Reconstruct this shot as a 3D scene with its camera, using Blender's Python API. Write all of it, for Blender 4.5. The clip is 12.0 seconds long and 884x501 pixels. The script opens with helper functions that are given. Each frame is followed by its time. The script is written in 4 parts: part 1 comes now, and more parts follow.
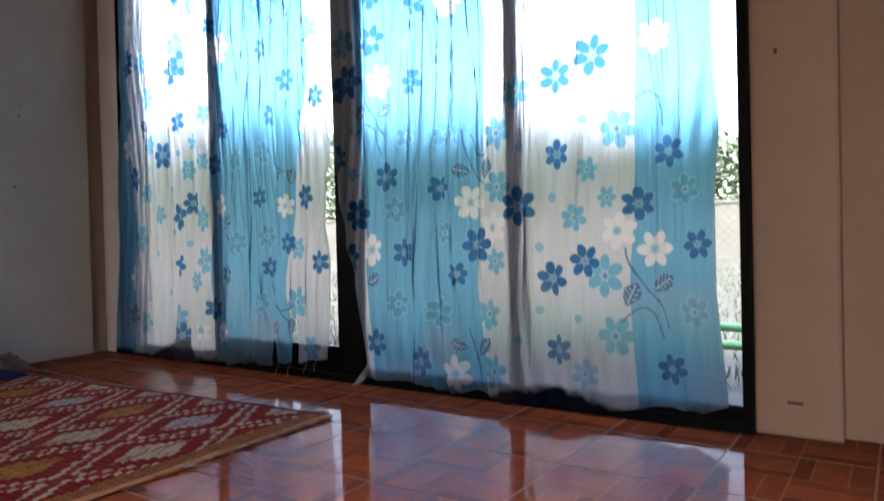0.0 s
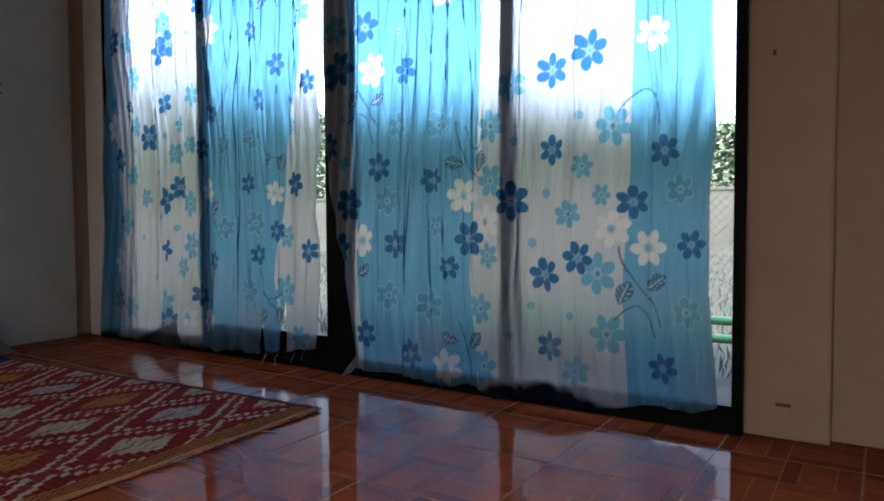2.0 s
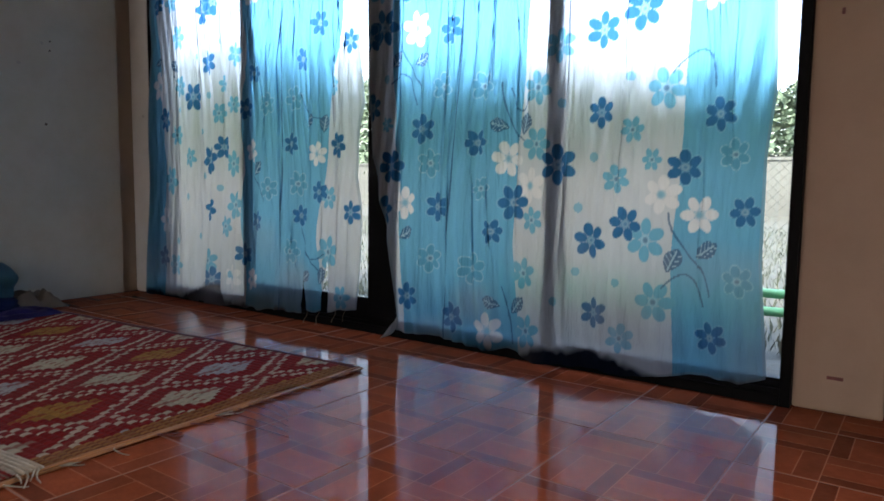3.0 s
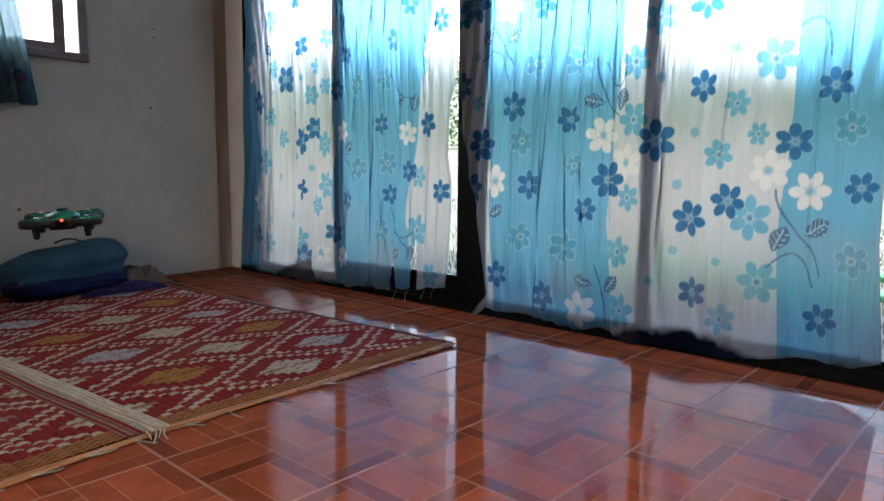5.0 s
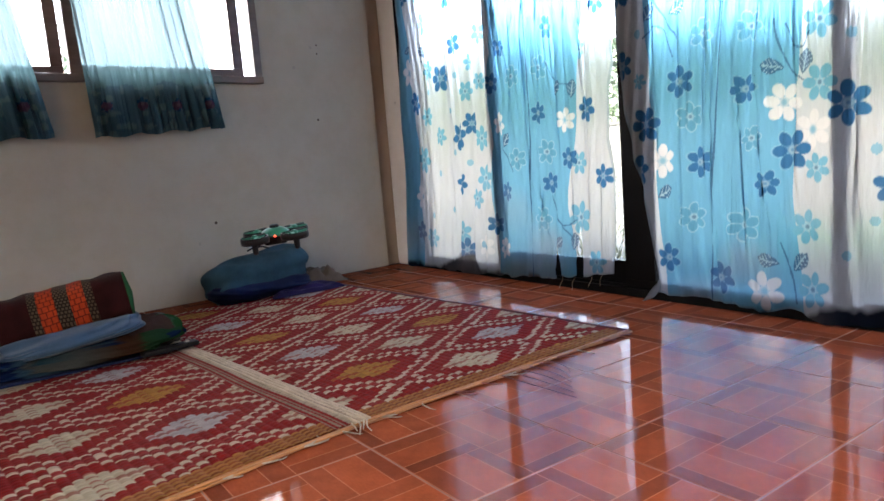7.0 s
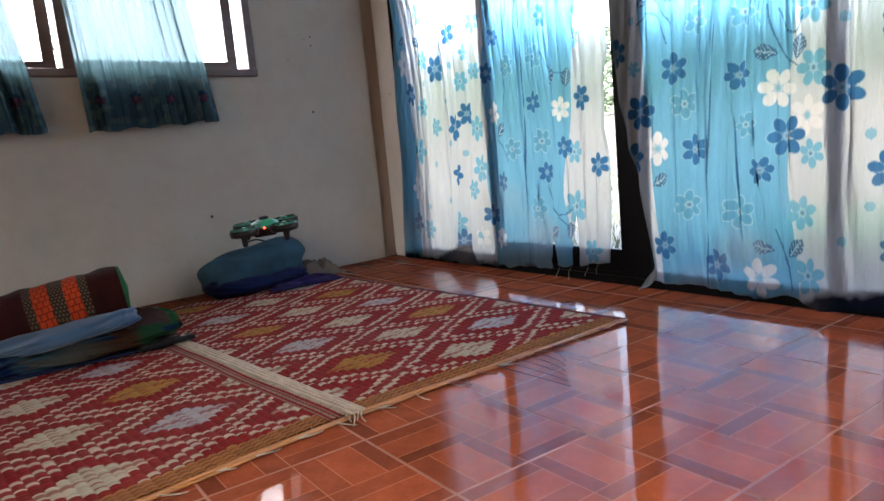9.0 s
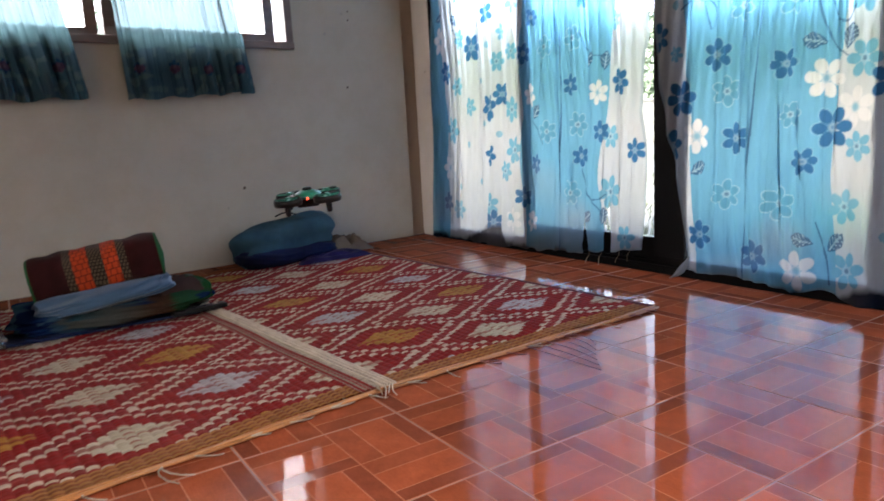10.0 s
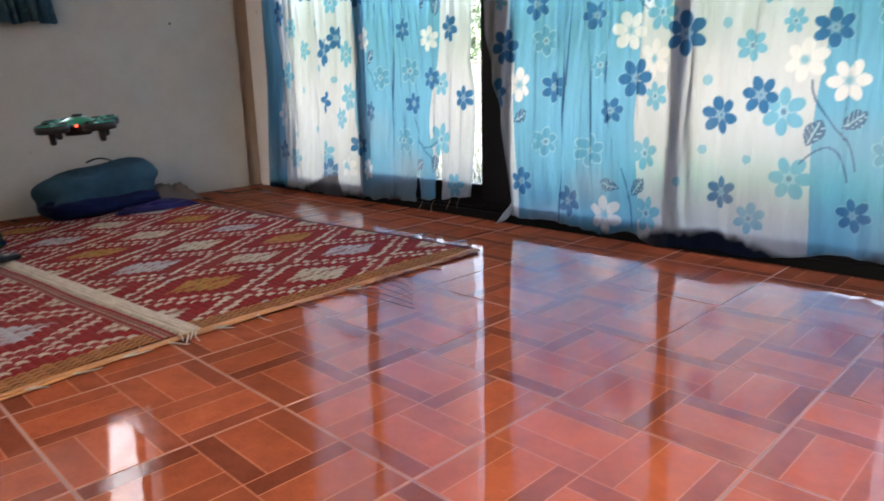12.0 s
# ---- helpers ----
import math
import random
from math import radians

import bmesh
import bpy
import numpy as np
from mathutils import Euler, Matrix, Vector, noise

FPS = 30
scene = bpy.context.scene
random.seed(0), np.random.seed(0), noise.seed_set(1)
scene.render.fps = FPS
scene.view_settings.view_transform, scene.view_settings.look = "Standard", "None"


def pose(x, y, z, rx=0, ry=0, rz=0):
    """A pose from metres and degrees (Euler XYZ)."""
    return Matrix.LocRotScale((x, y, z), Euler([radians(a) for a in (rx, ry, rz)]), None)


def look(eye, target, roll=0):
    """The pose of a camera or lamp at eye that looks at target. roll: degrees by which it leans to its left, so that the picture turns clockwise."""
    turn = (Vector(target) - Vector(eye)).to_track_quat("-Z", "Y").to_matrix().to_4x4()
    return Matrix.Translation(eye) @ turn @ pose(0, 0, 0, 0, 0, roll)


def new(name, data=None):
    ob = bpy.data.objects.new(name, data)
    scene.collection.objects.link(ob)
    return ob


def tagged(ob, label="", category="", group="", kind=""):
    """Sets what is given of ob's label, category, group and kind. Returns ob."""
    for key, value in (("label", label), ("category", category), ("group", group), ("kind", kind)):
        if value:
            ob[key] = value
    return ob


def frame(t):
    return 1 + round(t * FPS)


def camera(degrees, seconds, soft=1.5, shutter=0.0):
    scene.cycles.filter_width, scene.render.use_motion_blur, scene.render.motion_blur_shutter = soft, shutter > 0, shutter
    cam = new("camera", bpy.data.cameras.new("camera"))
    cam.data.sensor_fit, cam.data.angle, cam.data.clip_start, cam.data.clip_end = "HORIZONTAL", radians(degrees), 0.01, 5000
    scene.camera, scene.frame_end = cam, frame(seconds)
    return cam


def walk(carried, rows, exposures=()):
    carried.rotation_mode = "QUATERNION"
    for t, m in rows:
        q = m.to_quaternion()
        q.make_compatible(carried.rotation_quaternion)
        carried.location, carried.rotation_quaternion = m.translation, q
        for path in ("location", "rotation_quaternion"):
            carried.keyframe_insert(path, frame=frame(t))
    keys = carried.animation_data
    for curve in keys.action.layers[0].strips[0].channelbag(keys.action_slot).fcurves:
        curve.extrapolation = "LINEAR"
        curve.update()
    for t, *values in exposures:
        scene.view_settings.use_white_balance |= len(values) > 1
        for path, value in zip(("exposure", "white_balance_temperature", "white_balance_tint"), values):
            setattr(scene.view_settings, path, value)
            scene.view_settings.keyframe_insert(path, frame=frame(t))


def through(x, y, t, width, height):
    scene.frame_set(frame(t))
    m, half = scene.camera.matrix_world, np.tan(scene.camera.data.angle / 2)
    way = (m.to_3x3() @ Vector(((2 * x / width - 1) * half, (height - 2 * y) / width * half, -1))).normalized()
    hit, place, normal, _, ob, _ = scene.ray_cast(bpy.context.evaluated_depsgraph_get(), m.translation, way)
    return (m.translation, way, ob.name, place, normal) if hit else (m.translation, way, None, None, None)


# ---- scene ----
cam = camera(66.4, 12.0, shutter=0.5)
METRES, EYE, TILT, LEAN, TURN = 8.0, 1.5, 0.0, 0.0, 0.0
PATH = [
    (0, (3.204, -1.803, 0.492), (2.075, -0.152, 0.466), -1.4),
    (0.5, (3.208, -1.813, 0.494), (2.075, -0.167, 0.594), -1.4),
    (1, (3.216, -1.807, 0.536), (2.208, -0.08, 0.563), -1.8),
    (1.5, (3.206, -1.797, 0.533), (2.176, -0.083, 0.544), -2.0),
    (2, (3.18, -1.799, 0.531), (2.086, -0.126, 0.446), -0.3),
    (2.5, (3.163, -1.799, 0.525), (2.022, -0.161, 0.408), -0.3),
    (3, (3.149, -1.804, 0.519), (1.978, -0.193, 0.336), 0.7),
    (3.5, (3.124, -1.831, 0.513), (1.834, -0.317, 0.298), -0.5),
    (3.7, (3.111, -1.846, 0.493), (1.768, -0.38, 0.276), -0.3),
    (5.3, (3.11, -1.851, 0.509), (1.78, -0.376, 0.27), 0.5),
    (5.5, (3.126, -1.834, 0.515), (1.786, -0.369, 0.272), -0.2),
    (6, (3.089, -1.94, 0.523), (1.472, -0.778, 0.334), -1.6),
    (6.5, (3.063, -1.921, 0.516), (1.376, -0.898, 0.183), -4.5),
    (7, (3.085, -1.903, 0.523), (1.463, -0.763, 0.264), -4.6),
    (7.2, (3.091, -1.907, 0.528), (1.464, -0.772, 0.275), -4.2),
    (9, (3.092, -1.888, 0.518), (1.47, -0.752, 0.235), -5.3),
    (9.5, (3.103, -1.868, 0.513), (1.569, -0.627, 0.183), -4.1),
    (10, (3.078, -1.916, 0.513), (1.424, -0.841, 0.181), -3.2),
    (10.5, (3.081, -1.906, 0.5), (1.436, -0.834, 0.12), -1.6),
    (11, (3.087, -1.882, 0.484), (1.546, -0.692, 0.027), -0.1),
    (11.5, (3.101, -1.855, 0.473), (1.676, -0.555, -0.056), -0.1),
    (12, (3.131, -1.83, 0.467), (1.754, -0.458, -0.002), -1.4),
]
walk(cam, [(t, look(eye, target, roll)) for t, eye, target, roll in PATH], [(0.0, 4.1, 7200, 20), (0.5, 3.65, 7000, 16), (1.0, 3.25, 6850, 16), (1.5, 3.25, 6850, 16), (2.5, 3.55, 6900, 14), (3.6, 4.05, 6900, 13), (5.5, 4.4, 7100, 14), (6.1, 4.6, 7200, 16), (6.6, 5.0, 7400, 18), (9.0, 4.9, 7300, 17), (9.6, 4.9, 7300, 17), (10.2, 5.0, 7400, 18), (12.0, 5.05, 7400, 16)])

# ---- world, sun, exposure ----
world = bpy.data.worlds.new("world")
scene.world = world
world.use_nodes = True
wn = world.node_tree
sky = wn.nodes.new("ShaderNodeTexSky")
sky.sky_type = "NISHITA"
sky.sun_disc = False
sky.sun_elevation = radians(54)
sky.sun_rotation = radians(160)
sky.air_density, sky.dust_density = 1.0, 4.0
wn.nodes["Background"].inputs["Strength"].default_value = 0.15
wn.links.new(sky.outputs[0], wn.nodes["Background"].inputs["Color"])
sun = new("sun", bpy.data.lights.new("sun", "SUN"))
sun.data.energy, sun.data.angle, sun.data.color = 1.0, radians(10), (1.0, 0.96, 0.9)
sun.matrix_world = look((0, 0, 0), (-math.sin(radians(160)) * math.cos(radians(54)), -math.cos(radians(160)) * math.cos(radians(54)), -math.sin(radians(54))))


# Daylight of the open sky in the brown window's opening
day = new("window_daylight", bpy.data.lights.new("window_daylight", "AREA"))
day.data.shape, day.data.size, day.data.size_y, day.data.energy, day.data.color = "RECTANGLE", 1.5, 0.9, 2.5, (0.95, 0.98, 1.0)
day.matrix_world = look((-0.16, -1.5, 1.45), (1.0, -1.57, 1.45))


# Daylight of the open sky in the bright window beside the pillar
bright = new("bright_window_daylight", bpy.data.lights.new("bright_window_daylight", "AREA"))
bright.data.shape, bright.data.size, bright.data.size_y, bright.data.energy, bright.data.color = "RECTANGLE", 1.2, 0.85, 0.65, (0.97, 0.98, 1.0)
bright.data.spread = radians(75)
bright.matrix_world = look((3.92, 0.1, 1.5), (2.75, -1.55, 0.0))


# Fill lamp in an added, unseen doorway behind the camera
back = new("doorway_fill", bpy.data.lights.new("doorway_fill", "AREA"))
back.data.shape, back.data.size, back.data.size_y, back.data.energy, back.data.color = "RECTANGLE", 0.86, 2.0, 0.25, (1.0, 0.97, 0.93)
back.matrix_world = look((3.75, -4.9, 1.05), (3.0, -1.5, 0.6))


# ---- materials ----
def nodes_of(name):
    m = bpy.data.materials.new(name)
    m.use_nodes = True
    nt = m.node_tree
    return m, nt, nt.nodes["Principled BSDF"]


def add(nt, kind, **sockets):
    n = nt.nodes.new("ShaderNode" + kind)
    for k, v in sockets.items():
        n.inputs[k.replace("_", " ")].default_value = v
    return n


def mixed(nt, mode, fac, a, b):
    """A colour mix node; a, b and fac are sockets or values."""
    n = nt.nodes.new("ShaderNodeMix")
    n.data_type, n.blend_type = "RGBA", mode
    for i, v in ((0, fac), (6, a), (7, b)):
        if hasattr(v, "is_output"):
            nt.links.new(v, n.inputs[i])
        elif i == 0:
            n.inputs[i].default_value = v
        else:
            n.inputs[i].default_value = (*v[:3], 1)
    return n.outputs[2]


def ramp(nt, source, lo, hi, a=0.0, b=1.0):
    n = nt.nodes.new("ShaderNodeMapRange")
    n.inputs[1].default_value, n.inputs[2].default_value = lo, hi
    n.inputs[3].default_value, n.inputs[4].default_value = a, b
    nt.links.new(source, n.inputs[0])
    return n.outputs[0]


def noise_of(nt, scale, detail=4.0, rough=0.55, stretch=None):
    co = nt.nodes.new("ShaderNodeTexCoord").outputs["Object"]
    if stretch:
        mp = add(nt, "Mapping", Scale=stretch)
        nt.links.new(co, mp.inputs[0])
        co = mp.outputs[0]
    n = add(nt, "TexNoise", Scale=scale, Detail=detail, Roughness=rough)
    nt.links.new(co, n.inputs["Vector"])
    return n.outputs[0]


def bumped(nt, bsdf, height, strength, distance):
    b = add(nt, "Bump", Strength=strength, Distance=distance)
    nt.links.new(height, b.inputs["Height"])
    nt.links.new(b.outputs[0], bsdf.inputs["Normal"])


def surface(name, colour, rough=0.6, vary=0.25, scale=8.0, grain=60.0, bump=0.2, depth=0.002, metal=0.0, spec=0.5, stretch=None, sheen=0.0):
    """A worn painted, woven or moulded surface: two scales of colour change and a fine relief."""
    m, nt, p = nodes_of(name)
    big, fine = noise_of(nt, scale, 3, 0.6, stretch), noise_of(nt, grain, 5, 0.6, stretch)
    dark = tuple(c * (1 - vary) for c in colour)
    lite = tuple(min(1, c * (1 + vary * 0.6)) for c in colour)
    c1 = mixed(nt, "MIX", ramp(nt, big, 0.3, 0.7), dark, lite)
    c2 = mixed(nt, "MULTIPLY", 0.5, c1, mixed(nt, "MIX", ramp(nt, fine, 0.25, 0.75), (0.72, 0.72, 0.72), (1, 1, 1)))
    nt.links.new(c2, p.inputs["Base Color"])
    p.inputs["Roughness"].default_value, p.inputs["Metallic"].default_value = rough, metal
    p.inputs["Specular IOR Level"].default_value = spec
    p.inputs["Sheen Weight"].default_value = sheen
    if bump:
        bumped(nt, p, fine, bump, depth)
    return m


def plaster(name, colour):
    m, nt, p = nodes_of(name)
    big, mid, fine = noise_of(nt, 1.3, 4, 0.6), noise_of(nt, 9, 5, 0.65), noise_of(nt, 120, 4, 0.6)
    c = mixed(nt, "MIX", ramp(nt, big, 0.3, 0.72), tuple(v * 0.86 for v in colour), colour)
    c = mixed(nt, "MULTIPLY", 0.35, c, mixed(nt, "MIX", ramp(nt, mid, 0.35, 0.6), (0.82, 0.79, 0.74), (1, 1, 1)))
    spots = noise_of(nt, 22, 2, 0.4)
    c = mixed(nt, "MIX", ramp(nt, spots, 0.76, 0.80, 0, 0.5), c, (0.2, 0.17, 0.15))
    nt.links.new(c, p.inputs["Base Color"])
    p.inputs["Roughness"].default_value = 0.62
    bumped(nt, p, fine, 0.25, 0.001)
    return m


def glazed(name, colour, vary, shift, groove=0.0):
    """Glazed floor tile: clouded body colour under a clear, slightly wavy glaze."""
    m, nt, p = nodes_of(name)
    info = nt.nodes.new("ShaderNodeObjectInfo")
    big, fine = noise_of(nt, 14, 5, 0.65), noise_of(nt, 70, 4, 0.7, (1, 4, 1))
    c = mixed(nt, "MIX", ramp(nt, big, 0.3, 0.7), tuple(v * (1 - vary) for v in colour), tuple(v * (1 + vary) for v in colour))
    c = mixed(nt, "MULTIPLY", 0.55, c, mixed(nt, "MIX", ramp(nt, fine, 0.3, 0.7), (0.7, 0.66, 0.62), (1, 1, 1)))
    c = mixed(nt, "MULTIPLY", 1.0, c, mixed(nt, "MIX", info.outputs["Random"], (1 - shift,) * 3, (1 + shift,) * 3))
    nt.nodes.remove(p)
    body, glaze, both = nt.nodes.new("ShaderNodeBsdfDiffuse"), nt.nodes.new("ShaderNodeBsdfGlossy"), nt.nodes.new("ShaderNodeMixShader")
    nt.links.new(c, body.inputs["Color"])
    smear, grit = noise_of(nt, 5, 4, 0.6), noise_of(nt, 45, 4, 0.6)
    nt.links.new(ramp(nt, smear, 0.3, 0.75, 0.018, 0.05), glaze.inputs["Roughness"])
    nt.links.new(mixed(nt, "MIX", ramp(nt, grit, 0.35, 0.7), (0.22, 0.212, 0.2), (0.33, 0.32, 0.3)), glaze.inputs["Color"])
    bumped(nt, glaze, mixed(nt, "MIX", 0.35, noise_of(nt, 16, 2, 0.5), noise_of(nt, 55, 3, 0.5) if not groove else noise_of(nt, 60, 3, 0.6, (1, 4, 1))), 0.04 + groove, 0.004)
    sheen = add(nt, "Fresnel", IOR=1.46)
    nt.links.new(sheen.outputs[0], both.inputs[0])
    nt.links.new(body.outputs[0], both.inputs[1])
    nt.links.new(glaze.outputs[0], both.inputs[2])
    nt.links.new(both.outputs[0], nt.nodes["Material Output"].inputs["Surface"])
    return m


def printed(name, attribute, body, sheer=0.0, through=0.8, vary=0.12):
    """Printed thin cloth: colour from the print, light passing through it, a share of it scattered only a little."""
    m, nt, p = nodes_of(name)
    nt.nodes.remove(p)
    out = nt.nodes["Material Output"]
    at = nt.nodes.new("ShaderNodeAttribute")
    at.attribute_name = attribute
    soil = noise_of(nt, 5, 5, 0.65, (1.6, 1, 0.5))
    c = mixed(nt, "MULTIPLY", 1.0, at.outputs["Color"], mixed(nt, "MIX", ramp(nt, soil, 0.3, 0.7), (1 - vary,) * 3, (1, 1, 1)))
    crumple = mixed(nt, "MIX", 0.5, noise_of(nt, 26, 5, 0.6, (3.0, 1, 0.45)), noise_of(nt, 40, 3, 0.6, (2.6, 1, 0.22)))
    bp = add(nt, "Bump", Strength=0.85, Distance=0.012)
    nt.links.new(crumple, bp.inputs["Height"])
    dif, tra, clear = nt.nodes.new("ShaderNodeBsdfDiffuse"), nt.nodes.new("ShaderNodeBsdfTranslucent"), nt.nodes.new("ShaderNodeBsdfRefraction")
    clear.inputs["Roughness"].default_value, clear.inputs["IOR"].default_value = 0.5, 1.17
    nt.links.new(mixed(nt, "MULTIPLY", 1.0, c, (0.28, 0.28, 0.28)), dif.inputs["Color"])
    nt.links.new(c, tra.inputs["Color"])
    nt.links.new(mixed(nt, "MULTIPLY", 1.0, c, (through, through, through)), clear.inputs["Color"])
    for n in (dif, tra, clear):
        nt.links.new(bp.outputs[0], n.inputs["Normal"])
    m1, m2 = nt.nodes.new("ShaderNodeMixShader"), nt.nodes.new("ShaderNodeMixShader")
    m1.inputs[0].default_value, m2.inputs[0].default_value = body, sheer
    nt.links.new(dif.outputs[0], m1.inputs[1])
    nt.links.new(tra.outputs[0], m1.inputs[2])
    nt.links.new(m1.outputs[0], m2.inputs[1])
    nt.links.new(clear.outputs[0], m2.inputs[2])
    nt.links.new(m2.outputs[0], out.inputs["Surface"])
    return m


def clear_glass(name, tint=(1, 1, 1), rough=0.0):
    m, nt, p = nodes_of(name)
    p.inputs["Base Color"].default_value = (*tint, 1)
    p.inputs["Transmission Weight"].default_value, p.inputs["Roughness"].default_value, p.inputs["IOR"].default_value = 1.0, rough, 1.45
    return m


def glowing(name, colour, strength):
    m, nt, p = nodes_of(name)
    p.inputs["Base Color"].default_value = (*colour, 1)
    p.inputs["Emission Color"].default_value, p.inputs["Emission Strength"].default_value = (*colour, 1), strength
    return m


def straw(name, attribute):
    m, nt, p = nodes_of(name)
    at = nt.nodes.new("ShaderNodeAttribute")
    at.attribute_name = attribute
    fibre, wear = noise_of(nt, 60, 4, 0.6, (12, 1, 1)), noise_of(nt, 4, 5, 0.6)
    c = mixed(nt, "MULTIPLY", 0.8, at.outputs["Color"], mixed(nt, "MIX", ramp(nt, fibre, 0.25, 0.75), (0.6, 0.58, 0.56), (1, 1, 1)))
    c = mixed(nt, "MIX", ramp(nt, wear, 0.45, 0.8, 0, 0.05), c, (0.4, 0.26, 0.18))
    nt.links.new(c, p.inputs["Base Color"])
    p.inputs["Roughness"].default_value = 0.75
    p.inputs["Specular IOR Level"].default_value = 0.06
    bumped(nt, p, fibre, 0.3, 0.001)
    return m


PLASTER = plaster("wall_paint", (0.35, 0.3, 0.235))
# Wall paint browned here to stand in for the corner's shade
CORNER = plaster("shaded_corner_paint", (0.36, 0.27, 0.205))
# Cream wall paint toned tan, the dim side's shade put into its colour
SHADED_CREAM = plaster("shaded_cream_paint", (0.36, 0.24, 0.165))
WHITE = plaster("white_paint", (0.76, 0.72, 0.69))
CEIL = plaster("ceiling_board", (0.5, 0.46, 0.4))
GROUT = surface("grout", (0.2, 0.085, 0.05), 0.5, 0.3, 6, 90, 0.3, 0.001)
TILE_LINE = glazed("tile_line", (0.42, 0.15, 0.08), 0.15, 0.05)
TILE_LIGHT = glazed("tile_plank", (0.31, 0.071, 0.03), 0.2, 0.12)
TILE_MID = glazed("tile_dull_plank", (0.255, 0.06, 0.027), 0.2, 0.15)
TILE_DARK = glazed("tile_dark_plank", (0.185, 0.043, 0.021), 0.25, 0.2, 0.06)
BLACK_ALU = surface("black_aluminium", (0.004, 0.004, 0.0045), 0.5, 0.3, 5, 80, 0.05, 0.001, spec=0.06)
WOOD = surface("brown_wood", (0.12, 0.075, 0.06), 0.5, 0.35, 4, 40, 0.2, 0.001, stretch=(1, 1, 6))
CREAM = surface("cream_wood", (0.6, 0.54, 0.46), 0.5, 0.15, 4, 40, 0.1, 0.001)
GLASS = clear_glass("window_glass")
CLOTH = printed("printed_curtain_cloth", "print", 0.22, 0.6, 1.0)
VOILE = printed("sheer_teal_cloth", "print", 0.25, 0.4, 0.25)
STRAW = straw("dyed_straw", "print")
OCHRE = surface("ochre_straw", (0.36, 0.13, 0.03), 0.5, 0.35, 20, 120, 0.3, 0.001, stretch=(6, 1, 6))
BEIGE = surface("beige_straw", (0.4, 0.31, 0.21), 0.55, 0.3, 20, 120, 0.3, 0.001, stretch=(1, 6, 6))
TWINE = surface("pale_twine", (0.32, 0.26, 0.19), 0.8, 0.3, 30, 200, 0.4, 0.001)
RED_STRAW = surface("dark_red_straw", (0.16, 0.035, 0.03), 0.6, 0.4, 30, 150, 0.3, 0.001)
DENIM = surface("blue_pillow_cloth", (0.024, 0.062, 0.08), 0.85, 0.3, 7, 160, 0.5, 0.002, spec=0.1)
NAVY = surface("navy_cloth", (0.006, 0.011, 0.035), 0.8, 0.35, 7, 160, 0.4, 0.002, spec=0.1)
PURPLE = surface("purple_cloth", (0.016, 0.011, 0.05), 0.8, 0.4, 9, 120, 0.4, 0.002, spec=0.1)
SKYBLUE = surface("light_blue_cloth", (0.035, 0.075, 0.125), 0.8, 0.2, 8, 150, 0.4, 0.002, sheen=0.2, spec=0.1)
MAROON = surface("maroon_cloth", (0.02, 0.003, 0.003), 0.8, 0.35, 15, 180, 0.5, 0.002, spec=0.1)
GREEN_CLOTH = surface("green_cloth", (0.012, 0.08, 0.03), 0.8, 0.3, 10, 160, 0.4, 0.002, spec=0.1)
DUSKY = surface("dusky_cloth", (0.1, 0.075, 0.055), 0.85, 0.3, 10, 160, 0.4, 0.002, spec=0.1)


def woven(name, light, dark, pitch, share):
    """Band of small woven bars: light threads parted by dark ones, round the pillow and along it."""
    m, nt, p = nodes_of(name)
    co = nt.nodes.new("ShaderNodeTexCoord").outputs["Object"]
    bars = nt.nodes.new("ShaderNodeTexBrick")
    bars.offset = 0.5
    for k, v in (("Scale", 1.0), ("Mortar Size", pitch * share), ("Mortar Smooth", 0.3), ("Brick Width", pitch * 0.9), ("Row Height", pitch)):
        bars.inputs[k].default_value = v
    sep, com = nt.nodes.new("ShaderNodeSeparateXYZ"), nt.nodes.new("ShaderNodeCombineXYZ")
    nt.links.new(co, sep.inputs[0])
    tip = nt.nodes.new("ShaderNodeMath")
    tip.operation = "SUBTRACT"
    nt.links.new(sep.outputs[2], tip.inputs[0])
    nt.links.new(sep.outputs[0], tip.inputs[1])
    nt.links.new(sep.outputs[1], com.inputs[0])
    nt.links.new(tip.outputs[0], com.inputs[1])
    nt.links.new(com.outputs[0], bars.inputs["Vector"])
    c = mixed(nt, "MIX", bars.outputs["Fac"], light, dark)
    c = mixed(nt, "MULTIPLY", 0.7, c, mixed(nt, "MIX", ramp(nt, noise_of(nt, 90, 4, 0.6), 0.25, 0.75), (0.5, 0.5, 0.5), (1, 1, 1)))
    nt.links.new(c, p.inputs["Base Color"])
    p.inputs["Roughness"].default_value, p.inputs["Specular IOR Level"].default_value = 0.8, 0.1
    bumped(nt, p, noise_of(nt, 200, 4, 0.6), 0.5, 0.002)
    return m


ORANGE = woven("orange_woven_band", (0.34, 0.036, 0.01), (0.12, 0.014, 0.006), 0.019, 0.09)
OLIVE = woven("olive_woven_band", (0.075, 0.055, 0.035), (0.02, 0.012, 0.008), 0.011, 0.2)
BLACK_PLASTIC = surface("black_plastic", (0.008, 0.008, 0.009), 0.5, 0.2, 20, 200, 0.1, 0.0005, spec=0.1)
GREEN_PLASTIC = surface("green_plastic", (0.002, 0.11, 0.07), 0.28, 0.15, 20, 200, 0.03, 0.0005)
BAG = clear_glass("clear_plastic_film", (0.7, 0.75, 0.76), 0.2)
BAG_PRINT = printed("printed_bag_cloth", "print", 0.0, 0.0)
GRASS = surface("pale_grass", (0.03, 0.038, 0.029), 0.9, 0.4, 0.6, 9, 0.5, 0.02)
BLADE = surface("grass_blade", (0.03, 0.044, 0.026), 0.7, 0.4, 2, 20, 0.0)
